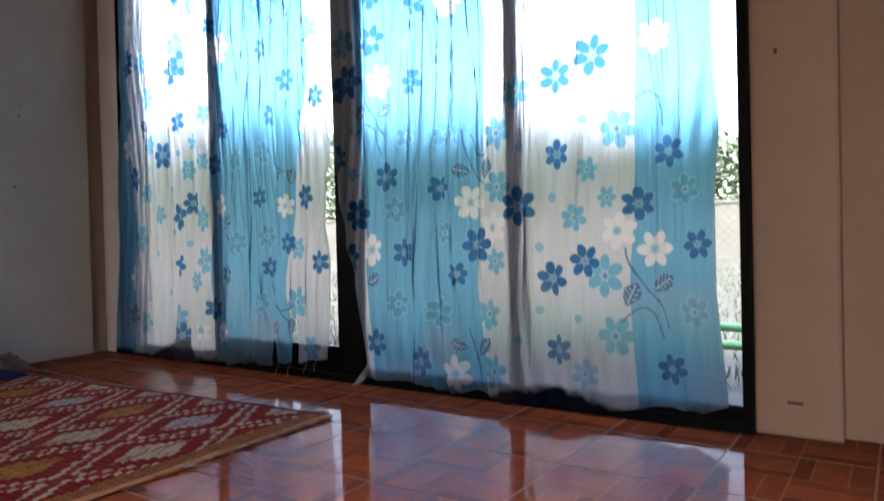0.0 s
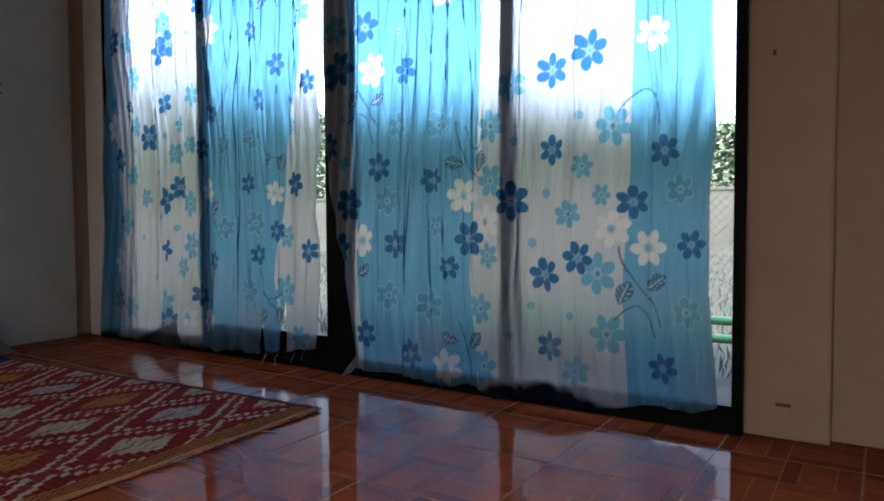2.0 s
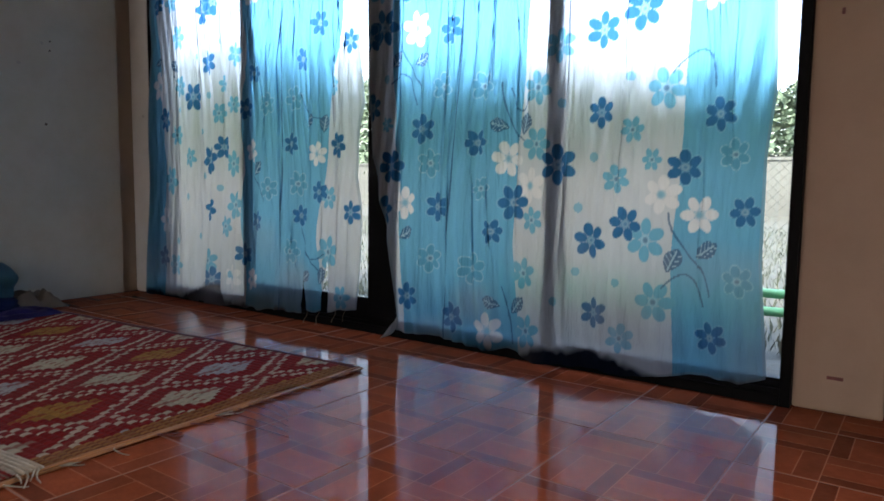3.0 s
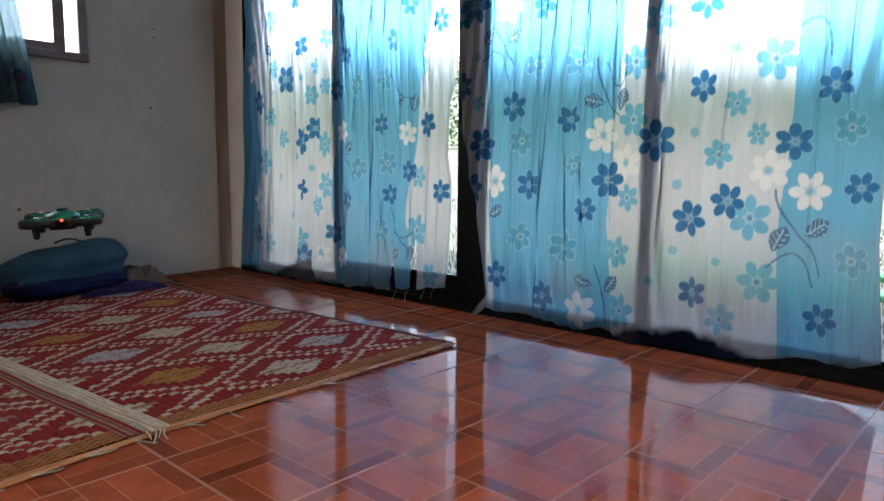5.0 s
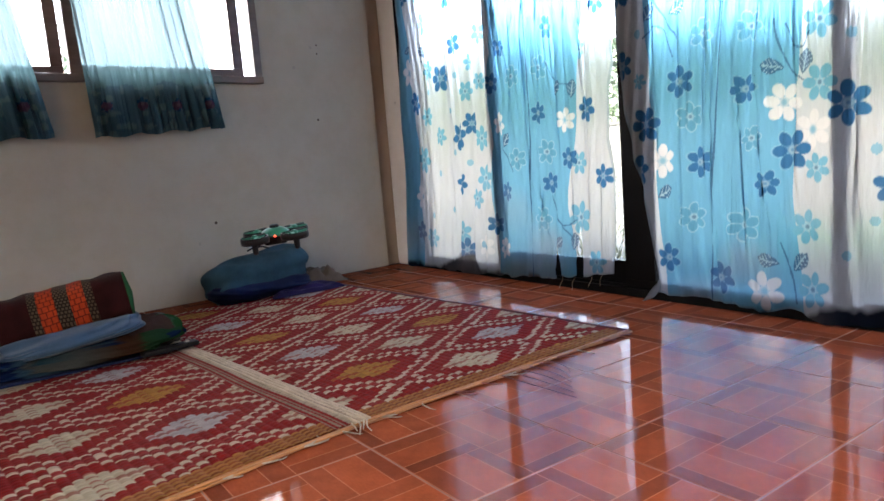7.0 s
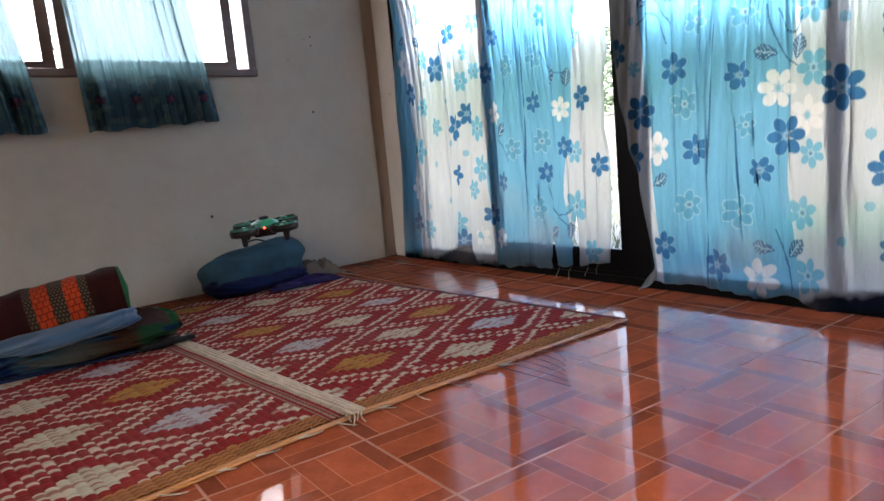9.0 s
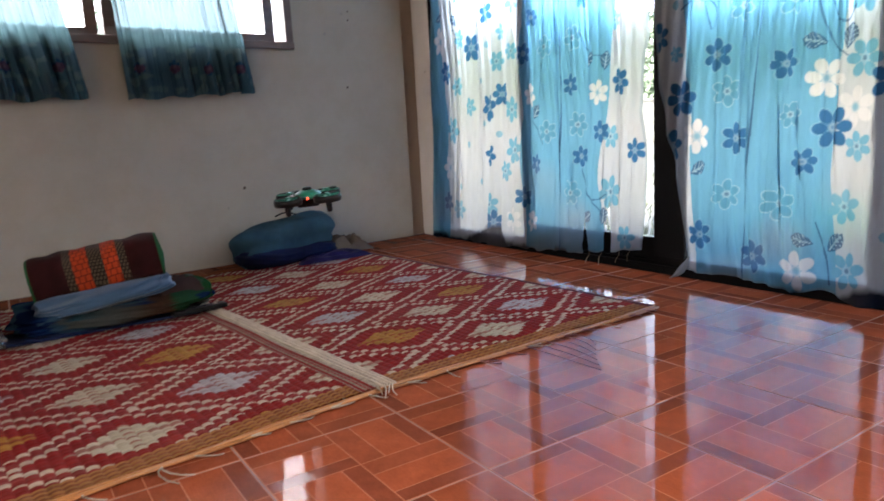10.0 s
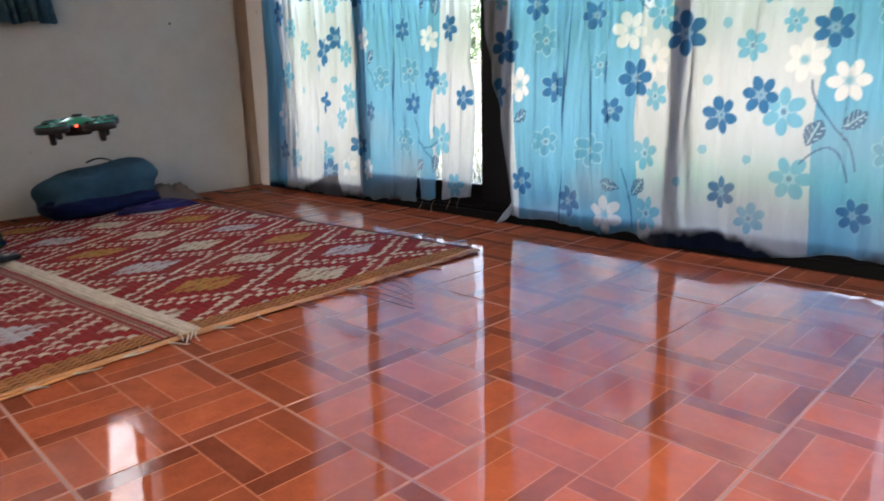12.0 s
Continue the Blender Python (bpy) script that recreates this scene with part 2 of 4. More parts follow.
CONCRETE = surface("porch_concrete", (0.045, 0.05, 0.042), 0.8, 0.25, 3, 60, 0.3, 0.002)
PALE_WALL = surface("pale_boundary_wall", (0.052, 0.062, 0.055), 0.8, 0.2, 0.8, 12, 0.2, 0.004)
LEAF = surface("green_leaf", (0.09, 0.145, 0.095), 0.7, 0.3, 1.5, 14, 0.0)
BARK = surface("bark", (0.12, 0.09, 0.06), 0.9, 0.4, 6, 30, 0.6, 0.01)
WIRE = surface("galvanised_wire", (0.06, 0.075, 0.06), 0.6, 0.2, 30, 90, 0.0, metal=0.3)


# ---- mesh helpers ----
def part(name, bm, material, parent=None, label="", smooth=False):
    me = bpy.data.meshes.new(name)
    bm.to_mesh(me)
    bm.free()
    for mt in material if isinstance(material, (list, tuple)) else (material,):
        me.materials.append(mt)
    if smooth:
        for f in me.polygons:
            f.use_smooth = True
    ob = new(name, me)
    if parent is not None:
        ob.parent = parent
    if label:
        ob["label"] = label
    return ob


def empty(name, place, turn=0.0):
    ob = new(name)
    ob.empty_display_size = 0.05
    ob.matrix_basis = pose(*place, 0, 0, turn)
    return ob


def box(bm, x0, x1, y0, y1, z0, z1, bevel=0.0, index=0):
    geo = bmesh.ops.create_cube(bm, size=1.0)["verts"]
    bmesh.ops.transform(bm, matrix=Matrix.LocRotScale(((x0 + x1) / 2, (y0 + y1) / 2, (z0 + z1) / 2), None, (x1 - x0, y1 - y0, z1 - z0)), verts=geo)
    faces = {f for v in geo for f in v.link_faces}
    for f in faces:
        f.material_index = index
    if bevel:
        bmesh.ops.bevel(bm, geom=list({e for v in geo for e in v.link_edges}), offset=bevel, segments=2, affect="EDGES", profile=0.6)
    return bm


def boxes(*rows, bevel=0.0):
    bm = bmesh.new()
    for r in rows:
        box(bm, *r, bevel=bevel)
    return bm


def tube(bm, points, radius, sides=6, taper=1.0):
    """A round rod along points."""
    rings, pts = [], [Vector(p) for p in points]
    for i, p in enumerate(pts):
        d = (pts[min(i + 1, len(pts) - 1)] - pts[max(i - 1, 0)]).normalized()
        a = d.orthogonal().normalized()
        b = d.cross(a)
        r = radius * (1 + (taper - 1) * i / (len(pts) - 1))
        rings.append([bm.verts.new(p + r * (math.cos(2 * math.pi * k / sides) * a + math.sin(2 * math.pi * k / sides) * b)) for k in range(sides)])
    for r0, r1 in zip(rings, rings[1:]):
        for k in range(sides):
            bm.faces.new((r0[k], r0[(k + 1) % sides], r1[(k + 1) % sides], r1[k]))
    bm.faces.new(rings[0][::-1])
    bm.faces.new(rings[-1])
    return bm


def turned(bm, profile, place=(0, 0, 0), sides=24, index=0):
    """A turned solid about z from (radius, height) pairs."""
    rings = [[bm.verts.new((place[0] + r * math.cos(2 * math.pi * k / sides), place[1] + r * math.sin(2 * math.pi * k / sides), place[2] + z)) for k in range(sides)] for r, z in profile]
    for r0, r1 in zip(rings, rings[1:]):
        for k in range(sides):
            bm.faces.new((r0[k], r0[(k + 1) % sides], r1[(k + 1) % sides], r1[k])).material_index = index
    bm.faces.new(rings[0][::-1]).material_index = index
    bm.faces.new(rings[-1]).material_index = index
    return bm


def sheet(name, X, Y, Z, colours, material, parent=None, keep=None, label=""):
    """A grid mesh from arrays of coordinates, with a colour print on its points."""
    n, m = X.shape
    idx = np.arange(n * m).reshape(n, m)
    quads = np.stack([idx[:-1, :-1], idx[1:, :-1], idx[1:, 1:], idx[:-1, 1:]], -1).reshape(-1, 4)
    if keep is not None:
        quads = quads[keep.reshape(-1)]
    me = bpy.data.meshes.new(name)
    me.vertices.add(n * m)
    me.vertices.foreach_set("co", np.stack([X, Y, Z], -1).reshape(-1).astype(np.float32))
    me.loops.add(len(quads) * 4)
    me.loops.foreach_set("vertex_index", quads.reshape(-1).astype(np.int32))
    me.polygons.add(len(quads))
    me.polygons.foreach_set("loop_start", np.arange(0, len(quads) * 4, 4, dtype=np.int32))
    me.polygons.foreach_set("use_smooth", np.ones(len(quads), dtype=bool))
    me.update(calc_edges=True)
    if colours is not None:
        layer = me.color_attributes.new("print", "FLOAT_COLOR", "POINT")
        layer.data.foreach_set("color", np.concatenate([colours.reshape(-1, 3), np.ones((n * m, 1))], 1).reshape(-1).astype(np.float32))
    me.materials.append(material)
    ob = new(name, me)
    if parent is not None:
        ob.parent = parent
    if label:
        ob["label"] = label
    return ob


def waves(x, seed, count, low, high):
    """Smooth uneven waves, about -1 to 1."""
    rng = np.random.default_rng(seed)
    out = np.zeros_like(x, dtype=float)
    for _ in range(count):
        out += np.sin(2 * np.pi * (x * rng.uniform(low, high) + rng.uniform())) / count ** 0.5
    return out


def smooth_cloud(a, b, seed, scale):
    """Value noise of two arrays, 0 to 1."""
    rng = np.random.default_rng(seed)
    table = rng.random((64, 64))
    a, b = a * scale, b * scale
    i, j = np.floor(a).astype(int), np.floor(b).astype(int)
    fa, fb = a - i, b - j
    fa, fb = fa * fa * (3 - 2 * fa), fb * fb * (3 - 2 * fb)
    g = lambda p, q: table[p % 64, q % 64]
    return (g(i, j) * (1 - fa) + g(i + 1, j) * fa) * (1 - fb) + (g(i, j + 1) * (1 - fa) + g(i + 1, j + 1) * fa) * fb


# ---- setting ----
LEFT, CEILING, RIGHT, BACK = 0.052, 2.7, 5.2, -4.9
# The wall with the brown window stands a little askew to the doors
SKEW = Matrix.Translation((LEFT, -1.0, 0)) @ pose(0, 0, 0, 0, 0, 3.5) @ Matrix.Translation((-LEFT, 1.0, 0))

wall_west = part("wall_west", boxes(
    (LEFT - 0.16, LEFT, BACK, -2.3, 0, CEILING), (LEFT - 0.16, LEFT, -2.3, -0.7, 0, 0.95), (LEFT - 0.16, LEFT, -2.3, -0.7, 1.95, CEILING),
    (LEFT - 0.16, LEFT, -0.7, -0.085, 0, CEILING)), PLASTER)
wall_west.matrix_basis = SKEW
tagged(wall_west, "cream plastered wall with faint stains under a window", "wall", kind="structure")
wall_corner = part("wall_corner", boxes((-0.2, -0.045, -0.22, 0.16, 0, CEILING)), CORNER)
tagged(wall_corner, "narrow strip of wall beside the glass doors, corner shade painted tan", "wall", kind="structure")
bm = boxes((-0.045, 0.0, 0.0, 0.16, 0, CEILING), (0.0, 0.152, -0.024, 0.16, 0, CEILING), bevel=0.012)
tagged(part("pillar_west", bm, WHITE), "slim white painted pillar at the glass doors", "pillar", kind="structure")
tagged(part("pillar_east", boxes((2.896, 3.085, 0.0, 0.16, 0, CEILING), bevel=0.008), SHADED_CREAM), "cream pillar beside the curtains toned tan for shade, scuffed near the floor", "pillar", kind="structure")
tagged(part("wall_north", boxes((0.152, 2.896, 0.0, 0.16, 2.15, CEILING)), PLASTER), "plastered wall above the glass doors", "wall", kind="structure")
wall_ne = part("wall_northeast", boxes((3.085, 3.235, 0.05, 0.2, 0, CEILING), (3.235, 4.6, 0.05, 0.2, 0, 0.985), (3.235, 4.6, 0.05, 0.2, 2.0, CEILING), (4.6, RIGHT, 0.05, 0.2, 0, CEILING)), SHADED_CREAM)
tagged(wall_ne, "cream wall toned tan for shade, with a bright window", "wall", kind="structure")
tagged(part("wall_east", boxes((RIGHT, RIGHT + 0.15, BACK, 0.2, 0, CEILING)), PLASTER), "plain plastered wall", "wall", kind="structure")
# The doorway is added out of view to let in fill light
tagged(part("wall_south", boxes((LEFT - 0.1, 3.3, BACK - 0.15, BACK, 0, CEILING), (4.2, RIGHT + 0.15, BACK - 0.15, BACK, 0, CEILING), (3.3, 4.2, BACK - 0.15, BACK, 2.1, CEILING)), PLASTER), "plain plastered wall with an added, unseen doorway for fill light", "wall", kind="structure")
# South end is an added, unseen eave keeping sun out of the doorway
tagged(part("ceiling", boxes((LEFT - 0.4, RIGHT + 0.4, BACK - 2.0, 0.6, CEILING + 0.003, CEILING + 0.12)), CEIL), "plain board ceiling with an added eave that blocks the sun", "ceiling", kind="structure")
floor = part("floor", boxes((-0.2, RIGHT + 0.15, BACK, 0.16, -0.2, -0.0005)), GROUT)
tagged(floor, "glossy terracotta tiled floor with a basket-weave print", "floor", kind="structure")
for cx, cz, w, h in ((2.985, 0.085, 0.034, 0.008), (2.955, 0.93, 0.007, 0.014)):
    bm = bmesh.new()
    box(bm, cx - w / 2, cx + w / 2, -0.0035, -0.001, cz - h / 2, cz + h / 2, bevel=0.001)
    tagged(part("scuff_mark", bm, RED_STRAW), "dark scuff mark on the tan pillar", "mark", "scuffs on the pillar")
for y, z, w in ((-0.39, 1.13, 0.004), (-0.392, 1.09, 0.0045), (-0.42, 0.775, 0.006), (-0.985, 0.335, 0.007)):
    hole = part("nail_hole", turned(bmesh.new(), [(w, 0.0), (w * 0.7, 0.0015)], sides=10), DUSKY)
    hole.matrix_basis = SKEW @ pose(LEFT, y, z, 0, 90, 0)
    tagged(hole, "small dark nail hole in the cream wall", "mark", "nail holes in the wall")

# Sliding glass doors in black aluminium
door = empty("door_1", (0, 0, 0))
tagged(door, "black aluminium sliding glass doors behind the curtains", "sliding door", kind="structure")
part("jamb", boxes((0.152, 0.19, -0.022, 0.13, 0, 2.15), bevel=0.002), BLACK_ALU, door)
part("jamb", boxes((2.872, 2.896, -0.022, 0.13, 0, 2.15), bevel=0.002), BLACK_ALU, door)
part("head_rail", boxes((0.19, 2.872, -0.022, 0.13, 2.1, 2.15), bevel=0.002), BLACK_ALU, door)
part("sill_track", boxes((0.19, 2.872, -0.021, 0.14, 0.0, 0.028), (0.19, 2.872, -0.01, -0.003, 0.028, 0.04), (0.19, 2.872, 0.035, 0.042, 0.028, 0.04)), BLACK_ALU, door)


def door_leaf(x0, x1, y, wl, wr, foot=0.06):
    leaf = part("door_leaf", boxes((x0, x1, y, y + 0.03, 0.04, foot), (x0, x1, y, y + 0.03, 2.03, 2.1), bevel=0.002), BLACK_ALU, door)
    part("stile", boxes((x0, x0 + wl, y, y + 0.03, foot, 2.03), bevel=0.002), BLACK_ALU, leaf)
    part("stile", boxes((x1 - wr, x1, y, y + 0.03, foot, 2.03), bevel=0.002), BLACK_ALU, leaf)
    pane = part("pane", boxes((x0 + wl, x1 - wr, y + 0.012, y + 0.017, foot, 2.03)), GLASS, leaf)
    pane.visible_shadow = False


door_leaf(0.191, 0.86, -0.02, 0.02, 0.03)
door_leaf(0.826, 1.62, 0.014, 0.03, 0.055, 0.118)
door_leaf(1.526, 2.262, -0.02, 0.124, 0.036)
door_leaf(2.224, 2.871, 0.014, 0.034, 0.006)

# ---- windows ----
win = empty("window_1", (0, 0, 0))
win.matrix_basis = SKEW
tagged(win, "brown wooden window with sliding sashes over the mat", "window", kind="structure")
wx0, wx1 = LEFT - 0.11, LEFT - 0.01
part("window_frame", boxes((wx0, LEFT + 0.012, -0.725, -0.69, 0.95, 1.95), (wx0, LEFT + 0.012, -2.31, -2.27, 0.95, 1.95), bevel=0.003), WOOD, win)
part("window_sill", boxes((wx0, LEFT + 0.02, -2.31, -0.69, 0.943, 0.975), bevel=0.004), WOOD, win)
part("window_head", boxes((wx0, LEFT + 0.012, -2.27, -0.725, 1.915, 1.95), bevel=0.003), WOOD, win)


def sash(y0, y1, x):
    s = part("sash", boxes((x, x + 0.03, y0, y1, 0.976, 1.012), (x, x + 0.03, y0, y1, 1.88, 1.914), bevel=0.002), WOOD, win)
    part("stile", boxes((x, x + 0.03, y0, y0 + 0.045, 1.012, 1.88), bevel=0.002), WOOD, s)
    part("stile", boxes((x, x + 0.03, y1 - 0.045, y1, 1.012, 1.88), bevel=0.002), WOOD, s)
    pane = part("pane", boxes((x + 0.012, x + 0.017, y0 + 0.045, y1 - 0.045, 1.012, 1.88)), GLASS, s)
    pane.visible_shadow = False


sash(-1.475, -0.765, wx0 + 0.06)
sash(-2.26, -1.49, wx0 + 0.02)

win2 = empty("window_2", (0, 0, 0))
tagged(win2, "bright window with a cream wooden frame", "window", kind="structure")
part("window_frame", boxes((3.236, 3.25, 0.035, 0.16, 0.986, 2.02), (4.58, 4.62, 0.035, 0.16, 0.986, 2.02), bevel=0.004), CREAM, win2)
part("window_sill", boxes((3.25, 4.58, 0.045, 0.16, 0.986, 1.0), bevel=0.004), CREAM, win2)
part("window_head", boxes((3.25, 4.58, 0.035, 0.16, 1.98, 2.02), bevel=0.004), CREAM, win2)
part("mullion", boxes((3.9, 3.94, 0.06, 0.12, 1.0, 1.98), bevel=0.003), CREAM, win2)
for a, b in ((3.25, 3.9), (3.94, 4.58)):
    part("pane", boxes((a, b, 0.088, 0.093, 1.0, 1.98)), GLASS, win2).visible_shadow = False

# ---- printed curtains ----
CLOTH_WHITE, CLOTH_BLUE = (0.72, 0.71, 0.72), (0.18, 0.485, 0.68)
INK = {"dark": (0.045, 0.19, 0.38), "light": (0.2, 0.5, 0.66), "cream": (0.9, 0.84, 0.82), "outline": (0.13, 0.4, 0.56), "line": (0.05, 0.13, 0.25), "pale": (0.62, 0.82, 0.88)}


def ink(colours, mask, colour, strength=1.0):
    if mask.dtype == bool:
        colours[mask] = colours[mask] * (1 - strength) + np.array(colour) * strength
    else:
        sub = mask > 0
        a = (mask[sub] * strength)[:, None]
        colours[sub] = colours[sub] * (1 - a) + np.array(colour) * a


def flower(colours, X, Z, x, z, r, kind, squeeze, turn):
    near = (np.abs(X - x) < r * 1.2) & (np.abs(Z - z) < r * 1.2)
    if not near.any():
        return
    dx, dz = (X - x) / squeeze, Z - z
    rho, ang = np.hypot(dx, dz) / r, np.arctan2(dz, dx) + turn
    fold = np.mod(ang, math.pi / 3) - math.pi / 6
    px, py = rho * np.cos(fold), rho * np.sin(fold)
    petal = ((px - 0.61) / 0.39) ** 2 + (py / 0.285) ** 2
    soft = lambda value, limit, width: np.where(near, np.clip((limit - value) / width + 0.5, 0, 1), 0.0)
    if kind in ("outline", "dark"):
        ink(colours, soft(petal, 1.4, 0.3), INK["pale"], 0.45 if kind == "outline" else 0.2)
    ink(colours, np.maximum(soft(petal, 0.95, 0.3), soft(rho, 0.27, 0.1)), INK[kind])
    if kind == "dark":
        ink(colours, soft(rho, 0.22, 0.1), INK["pale"], 0.45)
        ink(colours, soft(rho, 0.09, 0.06), INK["dark"], 0.6)
    else:
        ink(colours, soft(rho, 0.23, 0.08), INK["pale"] if kind != "cream" else INK["light"], 0.6)
        ink(colours, soft(rho, 0.14, 0.08), INK["line"] if kind != "cream" else INK["light"], 0.7)


def dot(colours, X, Z, x, z, r, squeeze):
    rho = np.hypot((X - x) / squeeze, Z - z) / r
    ink(colours, rho < 1, INK["light"], 0.8)


def leaf_print(colours, X, Z, x, z, r, squeeze, turn):
    dx, dz = (X - x) / squeeze, Z - z
    a, b = (dx * math.cos(turn) + dz * math.sin(turn)) / r, (-dx * math.sin(turn) + dz * math.cos(turn)) / r
    inside = (np.abs(a) < 1) & (np.abs(b) < 0.62 * (1 - a * a) * (1 + 0.3 * a))
    ink(colours, inside, INK["line"], 0.85)
    veins = (np.abs(b) < 0.06) | (np.abs(np.mod(a * 2.6 - np.abs(b) * 2.2, 1) - 0.5) < 0.09)
    ink(colours, inside & veins & (np.abs(a) < 0.8), INK["pale"], 0.65)


def stem(colours, X, Z, p0, p1, p2, width=0.0026):
    lo, hi = np.minimum(np.minimum(p0, p1), p2) - 0.02, np.maximum(np.maximum(p0, p1), p2) + 0.02
    near = (X > lo[0]) & (X < hi[0]) & (Z > lo[1]) & (Z < hi[1])
    xs, zs = X[near], Z[near]
    best = np.full(xs.shape, 9.0)
    for t in np.linspace(0, 1, 60):
        c = (1 - t) ** 2 * np.array(p0) + 2 * t * (1 - t) * np.array(p1) + t * t * np.array(p2)
        best = np.minimum(best, np.hypot(xs - c[0], zs - c[1]))
    sub = colours[near]
    sub[best < width] = sub[best < width] * 0.25 + np.array(INK["line"]) * 0.75
    colours[near] = sub


def triples(values):
    return [values[i:i + 3] for i in range(0, len(values), 3)]


# The print of each curtain: x, height and radius of its motifs
EAST_DARK = [2.4, 0.73, 0.042, 2.28, 0.59, 0.057, 2.38, 0.38, 0.049, 2.48, 0.43, 0.047, 2.4, 0.18, 0.042, 2.63, 0.58, 0.044, 2.4, 0.95, 0.049, 2.51, 0.99, 0.055,
    2.71, 0.71, 0.042, 2.78, 0.47, 0.038, 2.71, 0.15, 0.04, 1.66, 0.59, 0.057, 1.63, 1.05, 0.063, 1.57, 1.02, 0.046, 1.57, 0.79, 0.046, 1.74, 1.17, 0.054]
EAST_DARK_TOO = [1.9, 1.01, 0.046, 1.79, 0.71, 0.048, 1.85, 0.46, 0.047, 1.62, 0.44, 0.054, 2, 0.66, 0.042, 1.92, 0.11, 0.049, 1.74, 0.16, 0.045, 2.06, 0.39, 0.038, 2.13, 0.48, 0.055]
EAST_LIGHT = [2.58, 0.78, 0.053, 2.49, 0.68, 0.035, 2.55, 0.6, 0.03, 2.45, 0.55, 0.039, 2.54, 0.39, 0.057, 2.57, 0.23, 0.054, 2.48, 0.12, 0.041, 2.28, 0.92, 0.047,
    1.61, 1.18, 0.052, 1.64, 0.73, 0.026, 1.87, 1.14, 0.035, 2.21, 0.81, 0.049, 2.21, 0.65, 0.049, 2.2, 0.43, 0.039, 2.17, 0.27, 0.047, 2.19, 0.1, 0.051]
EAST_OUTLINE = [2.75, 0.61, 0.037, 2.77, 0.3, 0.039, 1.87, 0.84, 0.043, 2.02, 0.83, 0.041, 1.82, 0.6, 0.043, 1.82, 0.29, 0.044, 1.99, 0.27, 0.048, 2.02, 0.52, 0.035]
EAST_CREAM = [2.58, 0.51, 0.049, 2.67, 0.46, 0.049, 2.68, 1.01, 0.044, 1.77, 1.03, 0.057, 2.11, 0.61, 0.053, 1.72, 0.47, 0.053, 2.19, 0.53, 0.053, 2.05, 0.08, 0.057]
EAST_DOT = [2.29, 0.76, 0.013, 2.48, 0.82, 0.012, 2.38, 0.61, 0.013, 2.34, 0.47, 0.014, 2.34, 0.29, 0.013, 2.46, 0.27, 0.012, 2.28, 0.2, 0.013, 1.68, 1.11, 0.015, 1.64, 0.88, 0.015]
EAST_LEAF = [2.61, 0.34, 1.2, 2.69, 0.37, 0.6, 1.69, 0.94, 0.9, 1.79, 0.93, 0.4, 1.73, 0.37, 0.5, 2.08, 0.71, 2.9, 2.17, 0.71, 1.3, 2.06, 0.17, 2.9, 2.15, 0.17, 0.9]
WEST_DARK = [0.65, 1.03, 0.049, 0.53, 0.9, 0.058, 0.32, 0.81, 0.051, 0.65, 0.63, 0.06, 0.73, 0.68, 0.047, 0.65, 0.42, 0.048, 0.29, 0.19, 0.047, 0.86, 0.24, 0.044,
    0.67, 0.12, 0.053, 1.16, 0.68, 0.039, 1.2, 0.41, 0.038, 0.95, 0.38, 0.039, 1.22, 0.99, 0.041, 0.95, 0.96, 0.033, 0.88, 0.83, 0.041, 1.31, 1.11, 0.044]
WEST_DARK_TOO = [1.18, 1.25, 0.041, 1.31, 0.5, 0.038, 1.47, 0.43, 0.04, 1.46, 1.03, 0.04, 1.4, 0.67, 0.044, 0.28, 1.31, 0.04, 0.62, 1.25, 0.061]
WEST_LIGHT = [0.43, 1.16, 0.053, 0.74, 0.94, 0.037, 0.44, 0.95, 0.044, 0.41, 0.74, 0.043, 0.71, 0.82, 0.042, 0.81, 0.85, 0.035, 0.82, 1.05, 0.045, 0.51, 0.64, 0.041, 0.8, 0.61, 0.051,
    0.35, 0.54, 0.063, 0.81, 0.44, 0.056, 0.75, 0.35, 0.043, 0.65, 0.2, 0.049, 0.38, 0.16, 0.047, 1.35, 0.28, 0.058, 1.35, 0.48, 0.041, 1.38, 0.88, 0.032, 1.43, 0.12, 0.042]
WEST_OUTLINE = [1.01, 0.84, 0.039, 1.17, 0.85, 0.042, 1.19, 0.53, 0.043, 1.15, 0.27, 0.044, 1.02, 0.51, 0.04]
WEST_CREAM = [0.28, 0.96, 0.065, 0.92, 0.66, 0.045, 1.3, 0.64, 0.042, 0.31, 0.36, 0.057, 0.91, 0.14, 0.042, 0.93, 1.29, 0.061, 0.8, 0.14, 0.05]
WEST_DOT = [0.71, 1.12, 0.014, 0.55, 1.07, 0.015, 0.64, 0.9, 0.015, 0.58, 0.75, 0.014, 0.49, 0.47, 0.015, 0.6, 0.56, 0.014, 0.71, 0.51, 0.014, 0.57, 0.3, 0.015, 0.4, 0.27, 0.016, 0.78, 0.15, 0.015, 0.43, 0.85, 0.014]
WEST_LEAF = [0.27, 1.07, 0.3, 0.4, 1.04, 2.2, 1.26, 0.76, 0.8, 1.33, 0.75, 1.4, 1.24, 0.18, 0.6, 1.32, 0.19, 1.4, 0.96, 0.59, 1.0]
